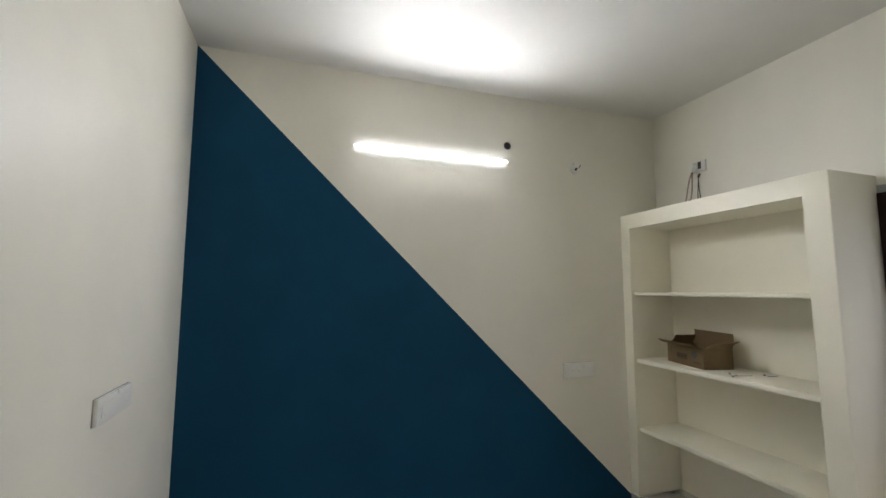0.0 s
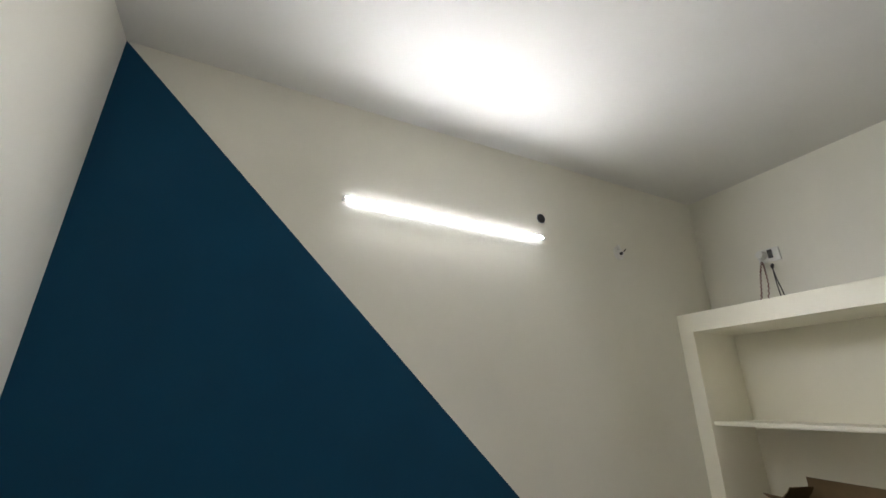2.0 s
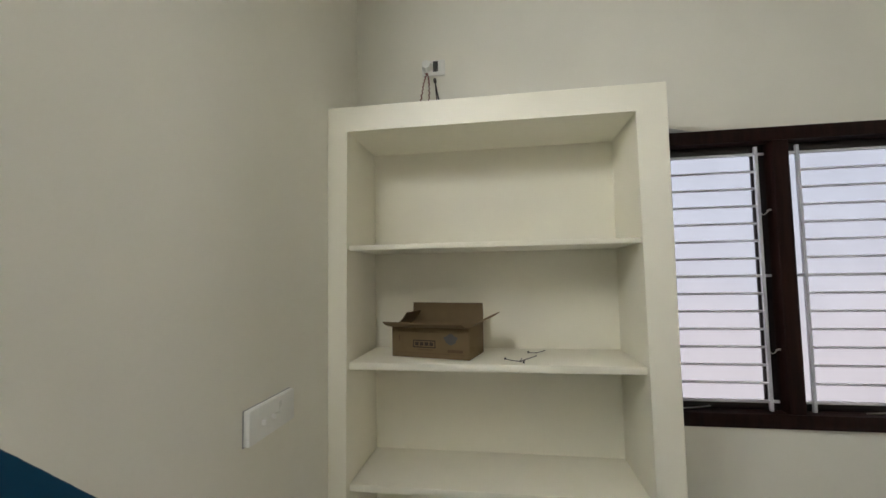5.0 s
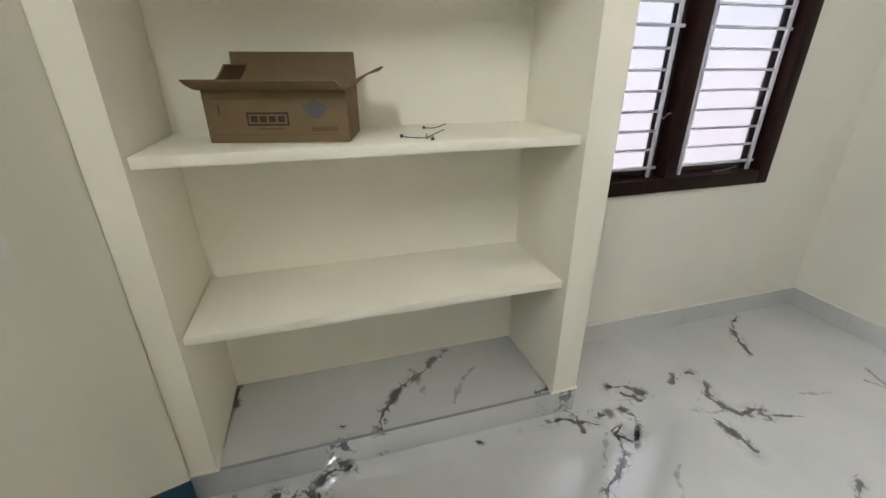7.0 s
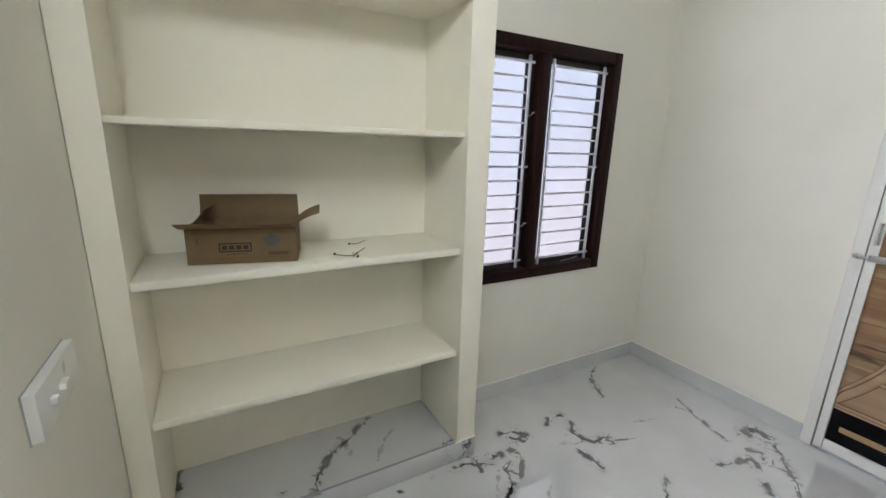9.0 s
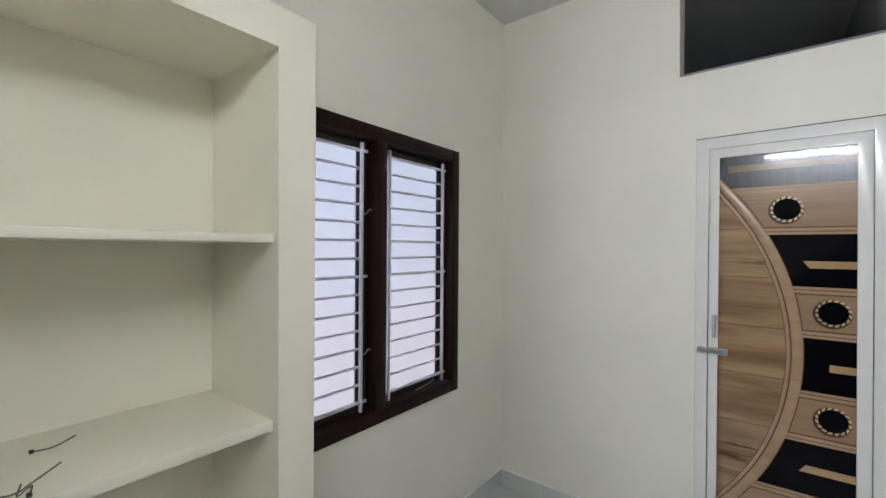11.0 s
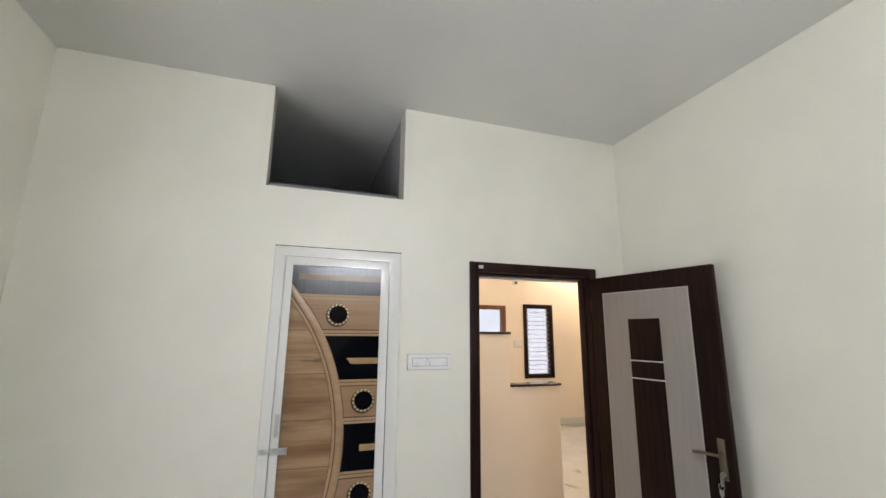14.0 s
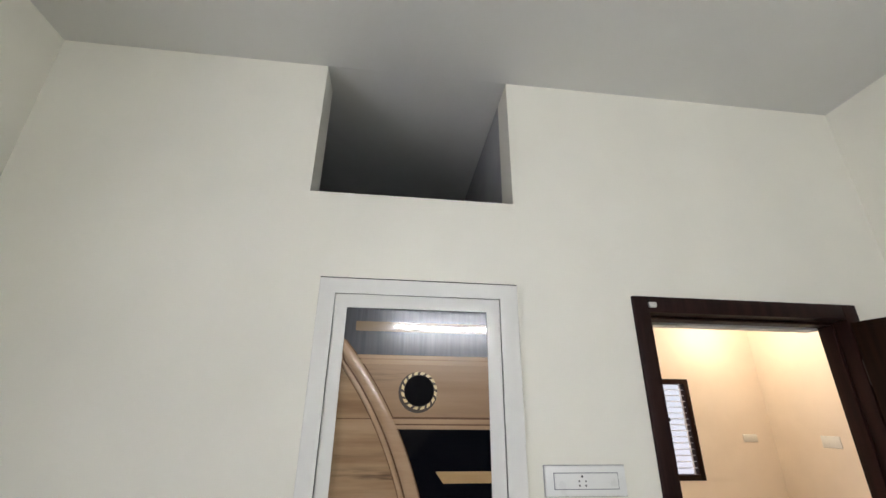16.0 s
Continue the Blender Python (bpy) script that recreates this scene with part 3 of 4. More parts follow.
# ---- white door with printed panel ----
door = thing("door_1", (1.95, 0.0, 0), "closed white framed door with printed walnut panel", "door", kind="structure")
part("frame", portal((1.6065, 0.012, 0.0), (1, 0, 0), 0.691, 2.1205, (0.0615, 0.0515), 0.0505, (0, -0.072, 0), 0.0035), white_metal, door)
leaf = part("leaf", block((2.245, -0.045, 0.012), (1.669, -0.012, 2.069)), white_metal, door)
part("stile_frame", portal((1.6715, 0.006, 0.012), (1, 0, 0), 0.5710, 2.0545, (0.0455, 0.0395), 0.0435, (0, -0.018, 0), 0.0035), white_metal, leaf)
part("bottom_rail", block((2.203, -0.012, 0.012), (1.717, 0.006, 0.075), 0.0028, 3), white_metal, leaf)
PX0, PX1 = 1.717, 2.203
ARC_X, ARC_Z, ARC_R = 3.101, 1.104, 1.210


def arc_x(z, r):
    return ARC_X - math.sqrt(max(r * r - (z - ARC_Z) ** 2, 0))


def strip_right_of_arc(z0, z1, y, lift, inset=0.0):
    """A band of the panel from the arch to the stile."""
    left = []
    for k in range(9):
        z = z0 + (z1 - z0) * k / 8
        left.append((min(arc_x(z, ARC_R), PX1) - inset, y, z))
    return extrude_outline([(PX0, y, z0), *left, (PX0, y, z1)][::-1], (0, lift, 0))


part("panel", block((PX0, -0.0115, 0.075), (PX1, -0.0070, 2.023)), print_groove, leaf, "walnut printed panel")
joints = (0.075, 0.290, 0.515, 0.755, 0.986, 1.216, 1.446, 1.672, 1.900, 2.023)
for z0, z1 in zip(joints, joints[1:]):
    part("plank", block((PX0, -0.0068, z0 + 0.0014), (PX1, -0.0060, z1 - 0.0014)), print_wood, leaf)
edges = ((1.867, 2.023, 0), (1.642, 1.867, 1), (1.412, 1.642, 0), (1.186, 1.412, 1), (0.953, 1.186, 0), (0.722, 0.953, 1), (0.496, 0.722, 0), (0.262, 0.496, 1), (0.075, 0.262, 0))
for i, (z0, z1, wood) in enumerate(edges):
    if wood:
        part("band", strip_right_of_arc(z0, z1, -0.006, 0.0015), print_rail, leaf)
        for za, zb, m in ((z1 - 0.012, z1 - 0.002, print_arc), (z1 - 0.030, z1 - 0.016, print_arc), (z1 - 0.016, z1 - 0.012, print_groove), (z1 - 0.036, z1 - 0.030, print_groove),
                          (z0 + 0.002, z0 + 0.012, print_arc), (z0 + 0.016, z0 + 0.030, print_arc), (z0 + 0.012, z0 + 0.016, print_groove), (z0 + 0.030, z0 + 0.036, print_groove)):
            if i == 1 and za > 1.82 and m is print_groove:
                continue
            part("moulding", strip_right_of_arc(za, zb, -0.0045, 0.002 if m is print_arc else 0.0004), m, leaf)
    else:
        part("band", strip_right_of_arc(z0, z1, -0.006, 0.001), print_slate if i == 0 else print_black, leaf)
for x1, z, slant in ((2.165, 1.960, 0.0), (1.879, 1.509, 0.012), (1.801, 1.064, 0.0), (1.887, 0.609, -0.012), (2.16, 0.160, 0.0)):
    x1 = min(x1, PX1)
    part("bar", extrude_outline([(PX0, -0.005, z - 0.016), (PX0, -0.005, z + 0.016), (x1 + slant, -0.005, z + 0.016), (x1 - slant, -0.005, z - 0.016)], (0, 0.0015, 0)), print_dim if z > 1.9 else print_gold, leaf)
outer, inner = [], []
for k in range(41):
    z = 0.296 + (1.912 - 0.296) * k / 40
    outer.append((min(arc_x(z, ARC_R + 0.008), PX1), -0.006, z))
    inner.append((min(arc_x(z, ARC_R - 0.056), PX1), -0.006, z))
part("arch_groove", extrude_outline(outer + inner[::-1], (0, 0.0028, 0)), print_groove, leaf)


def arch_roll(r0, r1, lift):
    """A half-round moulding along the arch between two radii."""
    bm = bmesh.new()
    rows = []
    for k in range(49):
        z = 0.293 + (1.915 - 0.293) * k / 48
        row = []
        for i in range(10):
            a = math.pi * i / 9
            rr = (r0 + r1) / 2 + (r0 - r1) / 2 * math.cos(a)
            row.append(bm.verts.new((min(arc_x(z, rr), PX1), -0.0045 + lift * math.sin(a), z)))
        rows.append(row)
    for p, q in zip(rows, rows[1:]):
        for i in range(9):
            bm.faces.new((p[i], p[i + 1], q[i + 1], q[i]))
    return bm


part("arch_moulding", arch_roll(ARC_R + 0.005, ARC_R - 0.035, 0.008), print_arc, leaf)
part("arch_moulding", arch_roll(ARC_R - 0.039, ARC_R - 0.054, 0.004), print_arc, leaf)
for cx, cz in ((1.947, 1.757), (1.790, 1.302), (1.788, 0.840), (1.943, 0.379)):
    # the dark gold base disc sits off centre as a painted drop shadow
    rosette = part("rosette", disc((cx + 0.004, -0.0046, cz - 0.005), (0, 1, 0), 0.0625, 0.0012, 36), rosette_shade, leaf, "round black rosette with gold rope rim")
    part("centre", disc((cx, -0.0034, cz), (0, 1, 0), 0.0475, 0.0012, 36), print_black, rosette)
    for k in range(16):
        a0 = k * math.tau / 16
        pts = [(cx + r * math.cos(a0 + da), -0.0034, cz + r * math.sin(a0 + da)) for r, da in ((0.0495, 0.0), (0.0580, 0.10), (0.0580, 0.33), (0.0495, 0.23))]
        part("rope_twist", extrude_outline(pts, (0, 0.002, 0)), gold, rosette)
# black strip laid on the wall as the shadow over the frame head
part("gap_line", block((2.2985, -0.006, 2.1206), (1.6050, 0.0015, 2.1255)), print_black, door, "black strip painted as gap shade above the frame")
bolt = part("sliding_bolt", block((2.288, 0.012, 1.066), (2.252, 0.017, 1.092), 0.002), steel, door, "steel sliding bolt")
part("plate", block((2.238, 0.006, 1.060), (2.160, 0.012, 1.094), 0.002), steel, bolt)
part("bar", rod([(2.288, 0.022, 1.079), (2.162, 0.022, 1.079)], 0.006, 10), steel, bolt)
for x in (2.275, 2.228, 2.176):
    part("keeper", block((x - 0.006, 0.010, 1.068), (x + 0.006, 0.030, 1.090), 0.002), steel, bolt)
pull = part("pull_handle", block((2.228, 0.005, 1.142), (2.208, 0.009, 1.255), 0.002), steel, leaf, "steel pull handle")
part("grip", rod(smooth_line([(2.213, 0.008, 1.150), (2.213, 0.030, 1.165), (2.213, 0.030, 1.232), (2.213, 0.008, 1.247)], 5), 0.005, 8), steel, pull)

# ---- brown door frame and open leaf ----
frame_b = thing("door_2", (0.70, -0.05, 0), "dark brown wooden door frame with an open leaf", "door", kind="structure")
for lo, hi in (((1.1695, -0.100, 0), (1.110, 0.014, 2.1015)), ((0.2405, -0.100, 0), (0.300, 0.014, 2.1015)), ((1.110, -0.100, 2.042), (0.300, 0.0138, 2.1015))):
    part("frame_post", block(lo, hi, 0.003), brown_frame, frame_b)
for lo, hi in (((1.110, -0.100, 0), (1.098, -0.040, 2.042)), ((0.300, -0.100, 0), (0.312, -0.040, 2.042)), ((1.098, -0.100, 2.030), (0.312, -0.0402, 2.042))):
    part("door_stop", block(lo, hi, 0.002), brown_frame, frame_b)
part("catch", block((1.115, 0.0135, 2.058), (1.085, 0.024, 2.078), 0.003), steel, frame_b, "small steel door catch")
part("strike", block((1.124, 0.0135, 0.600), (1.112, 0.020, 0.640), 0.002), steel, frame_b, "small steel latch strike")
HINGE = Vector((0.300, 0.018, 0))
turn = radians(103)
LEAF = Matrix.Translation(HINGE) @ Matrix.Rotation(turn, 4, "Z")


def leaf_block(u0, u1, z0, z1, d0, d1, bevel=0.002):
    """A block on the leaf: u from the hinge, d out from its room side."""
    bm = block((u0, -d1, z0), (u1, -d0, z1), bevel)
    bmesh.ops.transform(bm, matrix=LEAF, verts=bm.verts[:])
    return bm


def leaf_point(u, z, d):
    return LEAF @ Vector((u, -d, z))


bleaf = part("leaf", leaf_block(0.002, 0.778, 0.012, 2.030, -0.035, 0.0, 0.004), leaf_wood, frame_b, "open dark brown door leaf")
part("pale_panel", leaf_block(0.106, 0.643, 0.12, 1.919, 0.0, 0.005, 0.002), pale_laminate, bleaf, "grey wood grain panel")
for z0, z1 in ((1.516, 1.756), (1.415, 1.509), (0.648, 1.408), (0.541, 0.641), (0.295, 0.534)):
    part("dark_inlay", leaf_block(0.274, 0.474, z0, z1, 0.005, 0.0085, 0.001), leaf_wood, bleaf)
for z in (1.5125, 1.4115, 0.6445, 0.5375):
    part("silver_strip", leaf_block(0.270, 0.478, z - 0.0035, z + 0.0035, 0.005, 0.0092, 0.0005), silver_line, bleaf)
for u0, u1, z0, z1 in ((0.100, 0.106, 0.114, 1.925), (0.643, 0.649, 0.114, 1.925), (0.106, 0.643, 1.919, 1.925), (0.106, 0.643, 0.114, 0.120)):
    part("silver_edge", leaf_block(u0, u1, z0, z1, 0.0, 0.006, 0.0008), dull_edge, bleaf)
lock = part("lever_handle", leaf_block(0.7110, 0.7470, 0.975, 1.165, 0.0, 0.008, 0.003), brass, bleaf, "aged brass lever handle with keys")
lever = rod(smooth_line([leaf_point(0.729, 1.092, 0.006), leaf_point(0.729, 1.094, 0.048), leaf_point(0.714, 1.096, 0.056), leaf_point(0.659, 1.094, 0.056), leaf_point(0.617, 1.090, 0.054)], 5), 0.0085, 10)
part("lever", lever, brass, lock)
part("lock_barrel", rod([leaf_point(0.729, 1.005, 0.004), leaf_point(0.729, 1.005, 0.022)], 0.011, 12), steel, lock)
part("key", leaf_block(0.7275, 0.7305, 0.955, 1.015, 0.018, 0.046, 0.001), steel, lock)
part("key_ring", rod(smooth_line([leaf_point(0.729 + 0.013 * math.sin(a), 0.955 + 0.016 * math.cos(a), 0.044) for a in [k * math.tau / 10 for k in range(11)]], 2), 0.0015, 6), steel, lock)
part("spare_key", leaf_block(0.7160, 0.7360, 0.915, 0.940, 0.040, 0.043, 0.001), steel, lock)
part("spare_key_blade", leaf_block(0.7210, 0.7300, 0.885, 0.915, 0.040, 0.043, 0.001), steel, lock)
for z in (1.80, 1.05, 0.30):
    part("hinge", rod([(0.291, 0.016, z), (0.291, 0.016, z + 0.09)], 0.005, 8), sash_black, frame_b)

# ---- tube light ----
tube = thing("tube_light", (1.47, L, 2.55), "lit white LED batten fixed high on the wall", "tube light")
part("housing", block((0.926, L - 0.001, 2.545), (2.018, L - 0.006, 2.559), 0.001), white_plastic, tube)
# the front of the diffuser leans a little towards the floor
part("diffuser", extrude_outline([(0.926, L - 0.005, 2.5455), (0.926, L - 0.0195, 2.5455), (0.926, L - 0.0213, 2.5470), (0.926, L - 0.0238, 2.5585), (0.926, L - 0.0226, 2.5600), (0.926, L - 0.005, 2.5600)], (1.092, 0, 0)), tube_side, tube, "glowing white diffuser")
lens_low, lens_high = Vector((0.928, L - 0.02166, 2.5486)), Vector((0.928, L - 0.02333, 2.5563))
lens_out = Vector((0, -0.0003, -0.00006))
part("lens", extrude_outline([lens_low, lens_high, lens_high + lens_out, lens_low + lens_out], (1.088, 0, 0)), tube_glow, tube, "bright front lens")
for x in (0.912, 2.018):
    part("end_cap", block((x, L - 0.001, 2.5420), (x + 0.014, L - 0.025, 2.5635), 0.003), white_plastic, tube)

# ---- switch plates and sockets ----


def to_wall(face, u, z, d):
    """A point on a wall face: u along it, z up, d out into the room."""
    if face == "feature":
        return Vector((u, L - d, z))
    if face == "left":
        return Vector((d, u, z))
    if face == "window":
        return Vector((W - d, u, z))
    if face == "doors":
        return Vector((u, d, z))
    if face == "far":
        return Vector((u, HY0 + d, z))
    return Vector((HX0 + d, u, z))


def wall_block(face, u0, u1, z0, z1, d0, d1, bevel=0.002):
    return block(to_wall(face, u0, z0, d0), to_wall(face, u1, z1, d1), bevel)


def switch_plate(face, u0, u1, z0, z1, label, pins=None, depth=0.012, line=True, cover=True):
    p = thing("switch_plate", to_wall(face, (u0 + u1) / 2, z0, 0), label, "switch plate", "switch plates")
    # slim grey rim: the shadow line round the plate, put in as colour
    part("seal", wall_block(face, u0 - 0.0025, u1 + 0.0025, z0 - 0.0025, z1 + 0.002, 0.0, 0.003, 0.001), plate_shadow, p, "grey rim painted as shade round the plate")
    part("back_box", wall_block(face, u0, u1, z0, z1, 0.0, depth, 0.004), white_plastic, p)
    h = z1 - z0
    m = 0.22 * h
    if line:
        part("groove", wall_block(face, u0 + 0.026, u1 - 0.026, z0 + m, z1 - m, depth - 0.002, depth + 0.0006, 0.0), grey_plastic, p)
    if cover:
        part("cover", wall_block(face, u0 + 0.0285, u1 - 0.0285, z0 + m + 0.0025, z1 - m - 0.0025, depth - 0.002, depth + 0.003, 0.001), white_plastic, p)
    if pins is not None:
        zc = (z0 + z1) / 2
        for du, dz, r in ((0, 0.013, 0.0035), (-0.011, 0.000, 0.0025), (0.011, 0.000, 0.0025), (-0.010, -0.012, 0.0028), (0.010, -0.012, 0.0028)):
            c = to_wall(face, pins + du, zc + dz, depth + 0.003)
            n = to_wall(face, 0, 0, 1) - to_wall(face, 0, 0, 0)
            part("pin_hole", disc(c, n, r, 0.0005, 10), black_plastic, p)
    return p


switch_plate("doors", 1.290, 1.552, 1.457, 1.541, "long white switch plate with a five pin socket", pins=1.435)
switch_plate("left", 2.140, 2.425, 1.170, 1.258, "long white blank switch plate on the cream wall", depth=0.016, line=False)
low = switch_plate("feature", 2.463, 2.716, 0.988, 1.089, "long white socket plate with raised rockers", depth=0.022, line=False, cover=False)
for u, half in ((2.530, 0.008), (2.594, 0.016)):
    part("rocker", wall_block("feature", u - half, u + half, 1.031, 1.046, 0.021, 0.034, 0.003), white_plastic, low)
switch_plate("far", -3.42, -3.20, 1.34, 1.44, "white switch plate on the hall wall", line=False)
switch_plate("far", -1.80, -1.62, 1.40, 1.52, "white switch plate on the hall wall", line=False)
switch_plate("hall_end", -4.0, -3.75, 1.32, 1.46, "white switch plate on the hall end wall", line=False)

high = thing("wall_socket", (W, 2.69, 2.54), "white socket plate with a plug above the shelf", "socket")
part("plate", wall_block("window", 2.636, 2.756, 2.498, 2.580, 0.0, 0.012, 0.004), white_plastic, high)
part("open_module", wall_block("window", 2.672, 2.698, 2.518, 2.572, 0.010, 0.0135, 0.001), black_plastic, high, "empty black module")
plug = part("plug", disc(to_wall("window", 2.728, 2.545, 0.012), (-1, 0, 0), 0.028, 0.035, 18, 0.008), white_plastic, high, "white round plug")
part("plug_neck", rod([to_wall("window", 2.728, 2.535, 0.035), to_wall("window", 2.728, 2.500, 0.038)], 0.008, 10), white_plastic, plug)


def twisted(points, amp, turns):
    out = []
    line = smooth_line(points, 14)
    for k, p in enumerate(line):
        a = turns * math.tau * k / len(line)
        out.append(p + Vector((amp * math.cos(a), amp * math.sin(a), 0)))
    return out


for pts, amp in ((((W - 0.04, 2.728, 2.50), (W - 0.06, 2.742, 2.42), (W - 0.07, 2.756, 2.32), (W - 0.10, 2.765, 2.214)), 0.006),
                 (((W - 0.04, 2.724, 2.50), (W - 0.06, 2.712, 2.44), (W - 0.07, 2.712, 2.34), (W - 0.09, 2.735, 2.214)), 0.005)):
    part("lead", rod(twisted(pts, amp * 0.7, 13), 0.003, 6), red_wire, high, "twisted red brown wire")
spare = thing("loose_wire", (W - 0.03, 2.67, 2.35), "dark wire loop hanging above the shelf", "wire")
part("knot", rod(smooth_line([(W - 0.008, 2.690, 2.478), (W - 0.02, 2.688, 2.468), (W - 0.03, 2.684, 2.455)], 3), 0.008, 8), black_wire, spare)
part("strand", rod(smooth_line([(W - 0.03, 2.686, 2.46), (W - 0.05, 2.668, 2.37), (W - 0.06, 2.652, 2.29), (W - 0.07, 2.640, 2.214)], 6), 0.003, 6), black_wire, spare)
part("strand", rod(smooth_line([(W - 0.03, 2.684, 2.46), (W - 0.05, 2.676, 2.37), (W - 0.07, 2.664, 2.29), (W - 0.09, 2.648, 2.214)], 6), 0.003, 6), black_wire, spare)

conduit = thing("conduit_hole", (2.032, L, 2.68), "round black conduit opening in the wall", "conduit hole")
part("ring", disc((2.032, L + 0.0, 2.68), (0, -1, 0), 0.030, 0.003, 24, 0.002), grey_plastic, conduit)
part("mouth", disc((2.032, L - 0.003, 2.68), (0, -1, 0), 0.025, 0.0008, 24), black_plastic, conduit)
holder = thing("lamp_holder", (2.61, L, 2.565), "small white lamp holder with bare wire ends", "lamp holder")
part("rose", disc((2.612, L, 2.562), (0, -1, 0), 0.044, 0.010, 24, 0.008), white_plastic, holder)
part("socket", disc((2.618, L - 0.010, 2.556), (0, -1, 0.2), 0.011, 0.012, 16, 0.003), black_plastic, holder)
part("clip", block((2.592, L - 0.008, 2.578), (2.604, L - 0.026, 2.606), 0.003), white_plastic, holder)
part("wire_end", rod(smooth_line([(2.650, L - 0.002, 2.572), (2.656, L - 0.014, 2.586), (2.658, L - 0.016, 2.592)], 4), 0.0035, 8), black_wire, holder)
hall_holder = thing("hall_lamp_holder", (-1.62, HY0, 2.62), "small lamp holder high on the hall wall", "lamp holder")
part("rose", disc((-1.66, HY0, 2.62), (0, 1, 0), 0.05, 0.02, 20, 0.008), white_plastic, hall_holder)
part("socket", disc((-1.68, HY0 + 0.02, 2.61), (0, 1, 0), 0.028, 0.03, 16), brass, hall_holder)
part("bracket", rod(smooth_line([(-1.60, HY0 + 0.01, 2.80), (-1.60, HY0 + 0.04, 2.72), (-1.63, HY0 + 0.03, 2.66)], 4), 0.016, 8), white_plastic, hall_holder)

# ceiling fan point
fan_hook = thing("fan_hook_wires", (1.70, 1.56, H), "two bare wires hanging from a ceiling fan point", "wires")
part("cover", disc((1.70, 1.56, H), (0, 0, -1), 0.045, 0.012, 24, 0.01), white_plastic, fan_hook)
part("wire", rod(smooth_line([(1.70, 1.56, H - 0.01), (1.702, 1.575, 2.97), (1.700, 1.615, 2.885), (1.705, 1.655, 2.832), (1.711, 1.690, 2.815)], 6), 0.0018, 6), black_wire, fan_hook)
part("wire", rod(smooth_line([(1.705, 1.555, H - 0.01), (1.712, 1.54, 2.92), (1.722, 1.515, 2.78), (1.730, 1.498, 2.70), (1.757, 1.476, 2.665)], 6), 0.0015, 6), pale_wire, fan_hook, "pale grey wire")

# ---- cardboard box and offcuts on the second shelf ----
BZ = 1.1075
box = thing("cardboard_box", (3.33, 2.69, BZ), "open brown cardboard box standing on the shelf", "box")
BW, BD, BH, CT = 0.370, 0.208, 0.136, 0.005
BOX = Matrix(((-0.230, 0.973, 0, 3.203), (-0.973, -0.230, 0, 2.874), (0, 0, 1, BZ), (0, 0, 0, 1)))


def in_box(bm):
    """From the box's own axes (along the front, back from it, up) into the room."""
    bmesh.ops.transform(bm, matrix=BOX, verts=bm.verts[:])
    return bm


part("front", in_box(block((0, 0, 0), (BW, CT, BH), 0.001)), cardboard, box)
part("back", in_box(block((0, BD - CT, 0), (BW, BD, BH), 0.001)), cardboard, box)
part("side", in_box(block((0, CT, 0), (CT, BD - CT, BH), 0.001)), cardboard, box)
part("side", in_box(block((BW - CT, CT, 0), (BW, BD - CT, BH), 0.001)), cardboard, box)
part("bottom", in_box(block((CT, CT, 0), (BW - CT, BD - CT, CT))), cardboard, box)


def flap(a, b, out, narrow=0.02, droop=0.0):
    """A slightly bowed flap of board from the edge a-b, drawn out by the vector out."""
    a, b, out = Vector(a), Vector(b), Vector(out)
    n = (b - a).cross(out).normalized()
    bm = bmesh.new()
    rows = []
    for k in range(6):
        t = k / 5
        bow = n * 0.006 * math.sin(t * math.pi)
        p, q = a + out * t + (b - a) * narrow * t + bow, b + out * t - (b - a) * narrow * t + bow - Vector((0, 0, droop * t))
        rows.append([bm.verts.new(v) for v in (p, q, q + n * 0.004, p + n * 0.004)])
    for r0, r1 in zip(rows, rows[1:]):
        for i in range(4):
            bm.faces.new((r0[i], r0[(i + 1) % 4], r1[(i + 1) % 4], r1[i]))
    bm.faces.new(rows[0][::-1])
    bm.faces.new(rows[-1])
    return in_box(bm)


part("flap", flap((BW, BD - 0.003, BH), (0, BD - 0.003, BH), (0, 0.012, 0.092), 0.01), cardboard, box, "raised back flap")
part("flap", flap((0, 0.002, BH), (BW, 0.002, BH), (-0.014, -0.062, 0.024), 0.0), cardboard, box, "front flap folded out")
part("flap", flap((0.003, 0.02, BH), (0.003, BD - 0.015, BH), (0.055, 0.0, 0.058), 0.06), cardboard, box, "side flap standing inward")
part("flap", flap((BW - 0.002, BD - 0.01, BH), (BW - 0.002, 0.02, BH), (0.088, 0.0, 0.050), 0.05, 0.009), cardboard, box, "side flap spread outward")
ink = part("printed_label", in_box(block((0.105, -0.0006, 0.044), (0.214, 0, 0.078))), card_ink, box, "dark printed bars")
part("label_field", in_box(block((0.110, -0.0010, 0.049), (0.209, -0.0006, 0.073))), cardboard, ink)
for k in range(4):
    part("text_bar", in_box(block((0.115 + 0.0235 * k, -0.0014, 0.053), (0.133 + 0.0235 * k, -0.0010, 0.069))), card_ink, ink)
blot = extrude_outline([(0.285 + (0.030 + 0.004 * math.sin(5 * a)) * math.cos(a), 0.0, 0.085 + (0.022 + 0.003 * math.cos(4 * a)) * math.sin(a)) for a in [k * math.tau / 30 for k in range(30)]], (0, -0.0008, 0))
part("printed_mark", in_box(blot), card_blue, box, "faded blue printed mark")
for u0, u1, z0, z1 in ((0.270, 0.340, 0.028, 0.041), (0.034, 0.040, 0.072, 0.096), (0.02, 0.345, 0.020, 0.0215), (0.02, 0.345, 0.112, 0.1135), (0.130, 0.200, 0.034, 0.038)):
    part("text_bar", in_box(block((u0, -0.0005, z0), (u1, 0, z1))), card_shade, box)
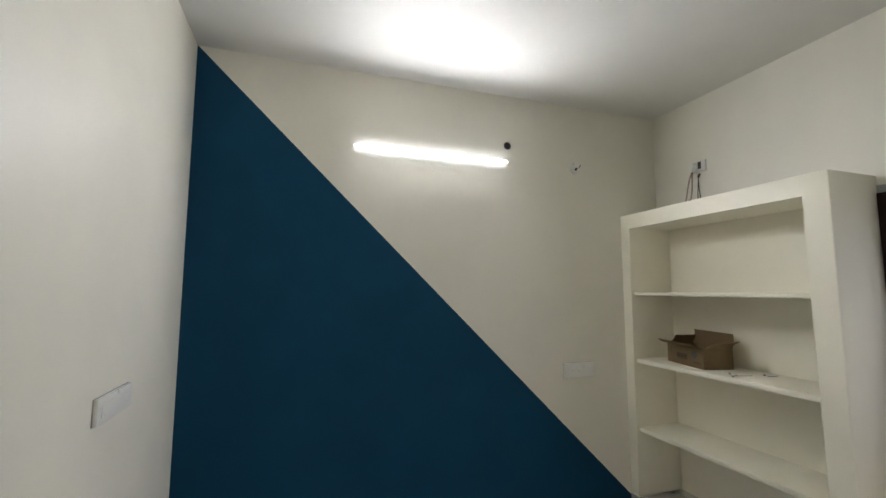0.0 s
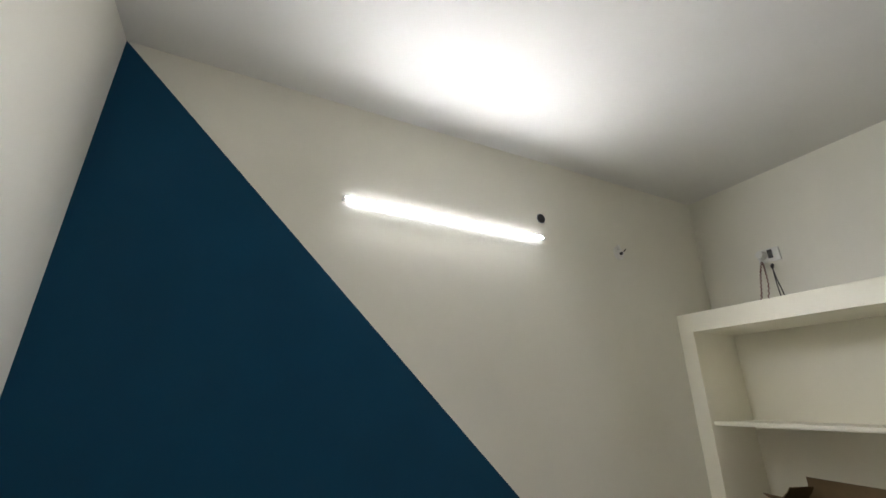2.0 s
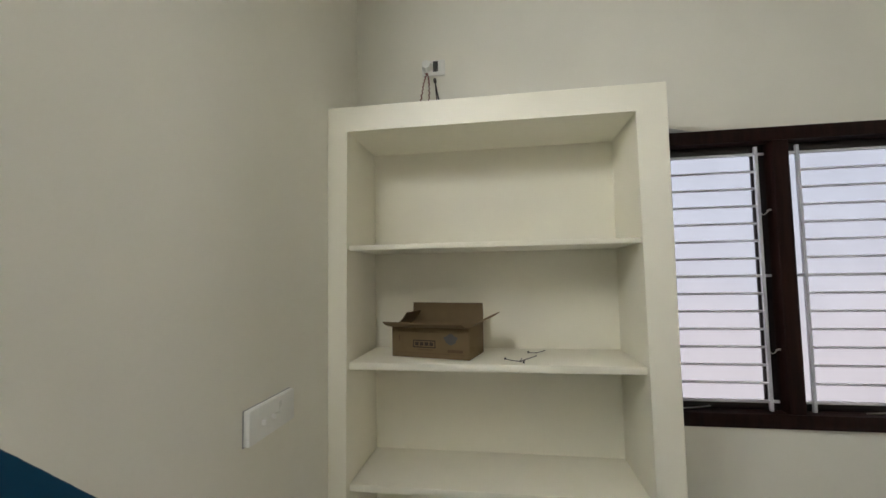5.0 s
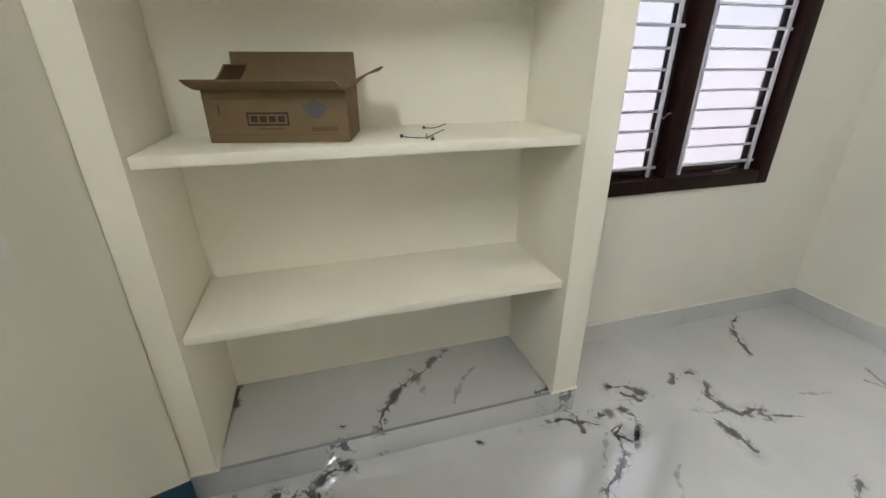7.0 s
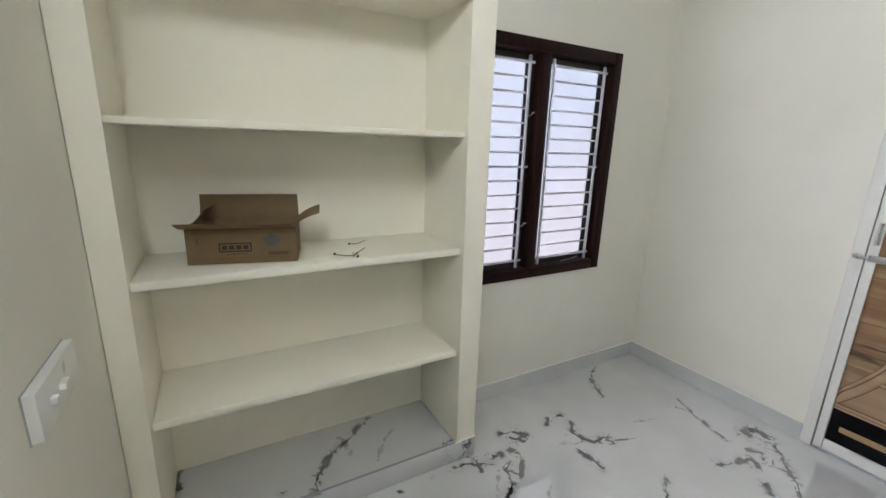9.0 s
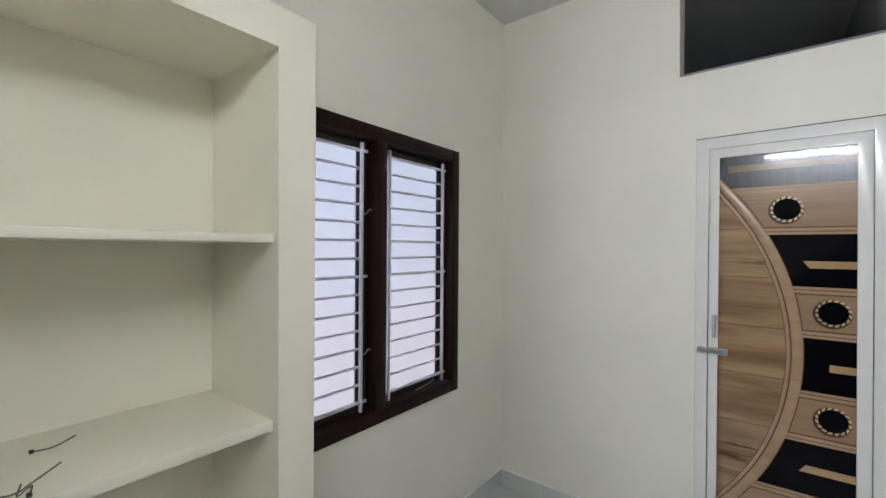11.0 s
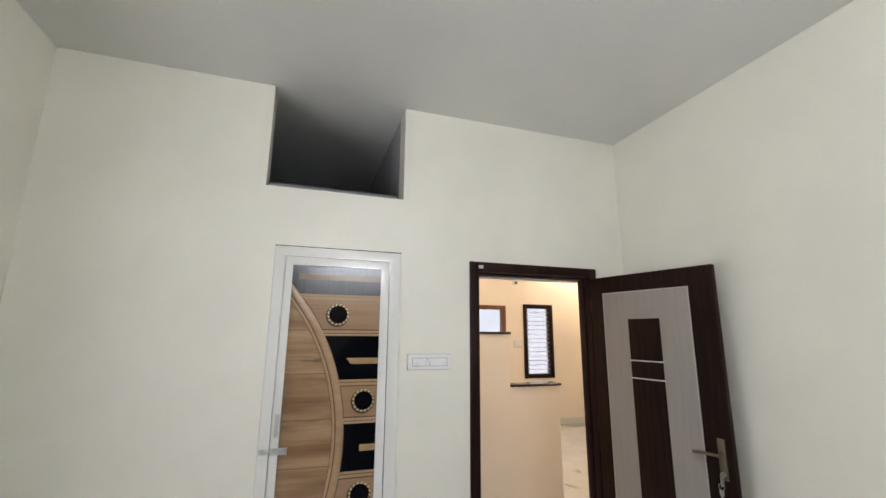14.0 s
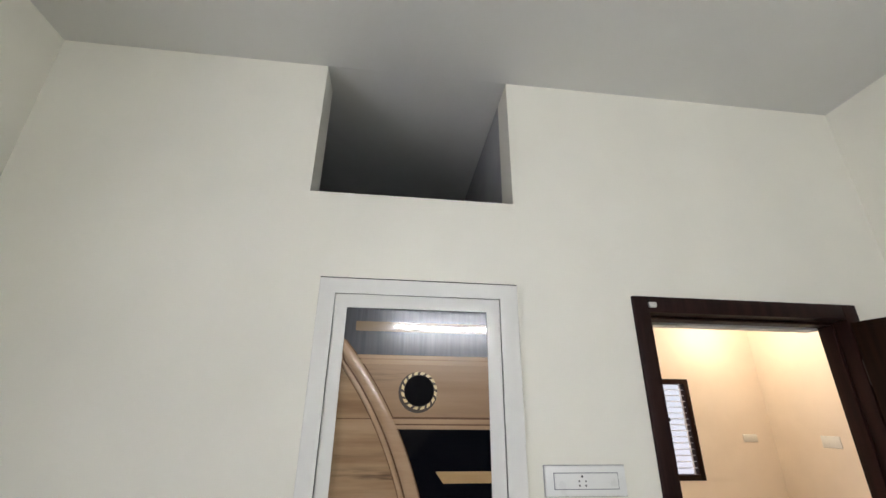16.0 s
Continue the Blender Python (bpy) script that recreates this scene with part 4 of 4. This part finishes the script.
for name, pts in (("wire_offcut", ((3.148, 2.366, 0.004), (3.128, 2.345, 0.003), (3.105, 2.310, 0.004), (3.125, 2.280, 0.008), (3.160, 2.235, 0.016))),
                  ("wire_offcut", ((3.078, 2.292, 0.004), (3.100, 2.286, 0.012), (3.092, 2.306, 0.003), (3.120, 2.298, 0.012))),
                  ("wire_offcut", ((3.298, 2.262, 0.004), (3.294, 2.225, 0.004), (3.302, 2.186, 0.014)))):
    w = thing(name, (pts[0][0], pts[0][1], BZ), "short twisted wire offcut lying on the shelf", "wire", "wire offcuts")
    part("strand", rod(smooth_line([(x, y, BZ + z) for x, y, z in pts], 6), 0.0017, 6), grey_wire, w)
    part("tip", rod([(pts[0][0], pts[0][1] + 0.004, BZ + 0.005), (pts[0][0], pts[0][1] - 0.004, BZ + 0.005)], 0.0045, 8), black_plastic, w)

structure("trim_lintel", block((0.302, -T, 2.020), (1.108, -0.1005, 2.101)), ceiling_paint, "white plastered lintel behind the door frame", "trim")

# ---- hall windows ----


def hall_window(name, x0, x1, z0, z1, wood, bars, label):
    w = thing(name, ((x0 + x1) / 2, HY0, z0), label, "window", kind="structure")
    y0, y1, f = HY0 - 0.10, HY0 + 0.015, 0.075
    for lo, hi in (((x0, y0, z0), (x0 + f, y1, z1)), ((x1 - f, y0, z0), (x1, y1, z1)), ((x0 + f, y0, z0), (x1 - f, y1, z0 + f)), ((x0 + f, y0, z1 - f), (x1 - f, y1, z1))):
        part("frame_piece", block(lo, hi, 0.003), wood, w)
    glass = part("pane", block((x0 + f, HY0 - 0.085, z0 + f), (x1 - f, HY0 - 0.081, z1 - f)), frost, w, "frosted glass pane")
    glass.visible_shadow = False
    if bars:
        gy = HY0 - 0.03
        for x in (x0 + f + 0.05, x1 - f - 0.03):
            part("upright", block((x - 0.007, gy - 0.006, z0 + f), (x + 0.007, gy + 0.006, z1 - f)), grill_paint, w)
        n = 15
        for k in range(1, n):
            z = z0 + f + (z1 - z0 - 2 * f) * k / n
            part("rod", rod([(x0 + f, gy, z), (x1 - f, gy, z)], 0.006, 6), grill_paint, w)
    return w


hall_window("window_2", -2.47, -1.83, 0.84, 2.21, brown_frame, True, "narrow dark framed hall window with steel rods")
hall_window("window_3", -1.46, -0.62, 0.90, 2.17, hall_wood, False, "reddish brown framed hall window")
structure("backdrop_hall", block((-2.9, HY0 - 0.42, 0.5), (-0.2, HY0 - 0.41, 2.6)), hall_sky, "bright daylight outside the hall", "backdrop")

# ---- floors and skirting, tile by tile ----
floor = structure("floor", block((HX0 - T, HY0 - T, -0.14), (W + 0.2, L + T, -0.010)), grout, "polished white marble look tiled floor", "floor")
tile_mesh = {}


def tile(x0, y0, x1, y1):
    key = (round(x1 - x0, 3), round(y1 - y0, 3))
    if key not in tile_mesh:
        bm = block((-key[0] / 2, -key[1] / 2, -0.009), (key[0] / 2, key[1] / 2, 0.0))
        ob = mesh_object("tile", bm, marble_tile)
        tile_mesh[key] = ob.data
    else:
        ob = new("tile", tile_mesh[key])
    ob.location = ((x0 + x1) / 2, (y0 + y1) / 2, 0)
    ob.parent = floor


def tiled(x0, x1, y0, y1, ox, oy, dx, dy):
    gap = 0.0001
    xs = sorted({x0, x1, *[ox + k * dx for k in range(-12, 14) if x0 < ox + k * dx < x1]})
    ys = sorted({y0, y1, *[oy + k * dy for k in range(-12, 14) if y0 < oy + k * dy < y1]})
    for xa, xb in zip(xs, xs[1:]):
        for ya, yb in zip(ys, ys[1:]):
            tile(xa + gap, ya + gap, xb - gap, yb - gap)


tiled(0, W, 0, L, 0.95, 0.86, 1.2, 0.6)
tiled(HX0, HX1, HY0, 0.0, 0.95, 0.86, 1.2, 0.6)


def skirting(name, lo, hi, axis):
    """A run of skirting tiles with a thin paint line on top."""
    run = tagged(new(name), "veined white tile skirting board", "skirting", kind="structure")
    a = 0 if axis == "x" else 1
    u, end = lo[a], hi[a]
    while u < end - 0.01:
        v = min(u + 0.8, end)
        l, h = list(lo), list(hi)
        l[a], h[a] = u + 0.0004, v - 0.0004
        part("tile", block(l, h, 0.001, 1), marble_tile, run)
        u = v
    l, h = list(lo), list(hi)
    l[2], h[2] = hi[2], hi[2] + 0.004
    part("paint_line", block(l, h, 0.001, 1), white_plastic, run, "thin white paint line")
    return run


SK, SH = 0.010, 0.103
skirting("baseboard_window", (W - SK, SK, 0.0), (W - 0.0005, 1.714, SH), "y")
skirting("baseboard_left", (0.0005, SK, 0.0), (SK, L - SK, SH), "y")
skirting("baseboard_doors", (2.300, 0.0005, 0.0), (W - 0.0005, SK, SH), "x")
skirting("baseboard_between", (1.172, 0.0005, 0.0), (1.604, SK, SH), "x")
skirting("baseboard_parapet", (-0.310, -1.3195, 0.0), (1.449, -1.309, SH), "x")
skirting("baseboard_hall", (HX0 + SK, HY0 + 0.0005, 0.0), (HX1, HY0 + SK, SH), "x")
skirting("baseboard_hall_end", (HX0 + 0.0005, HY0 + SK, 0.0), (HX0 + SK, -T, SH), "y")
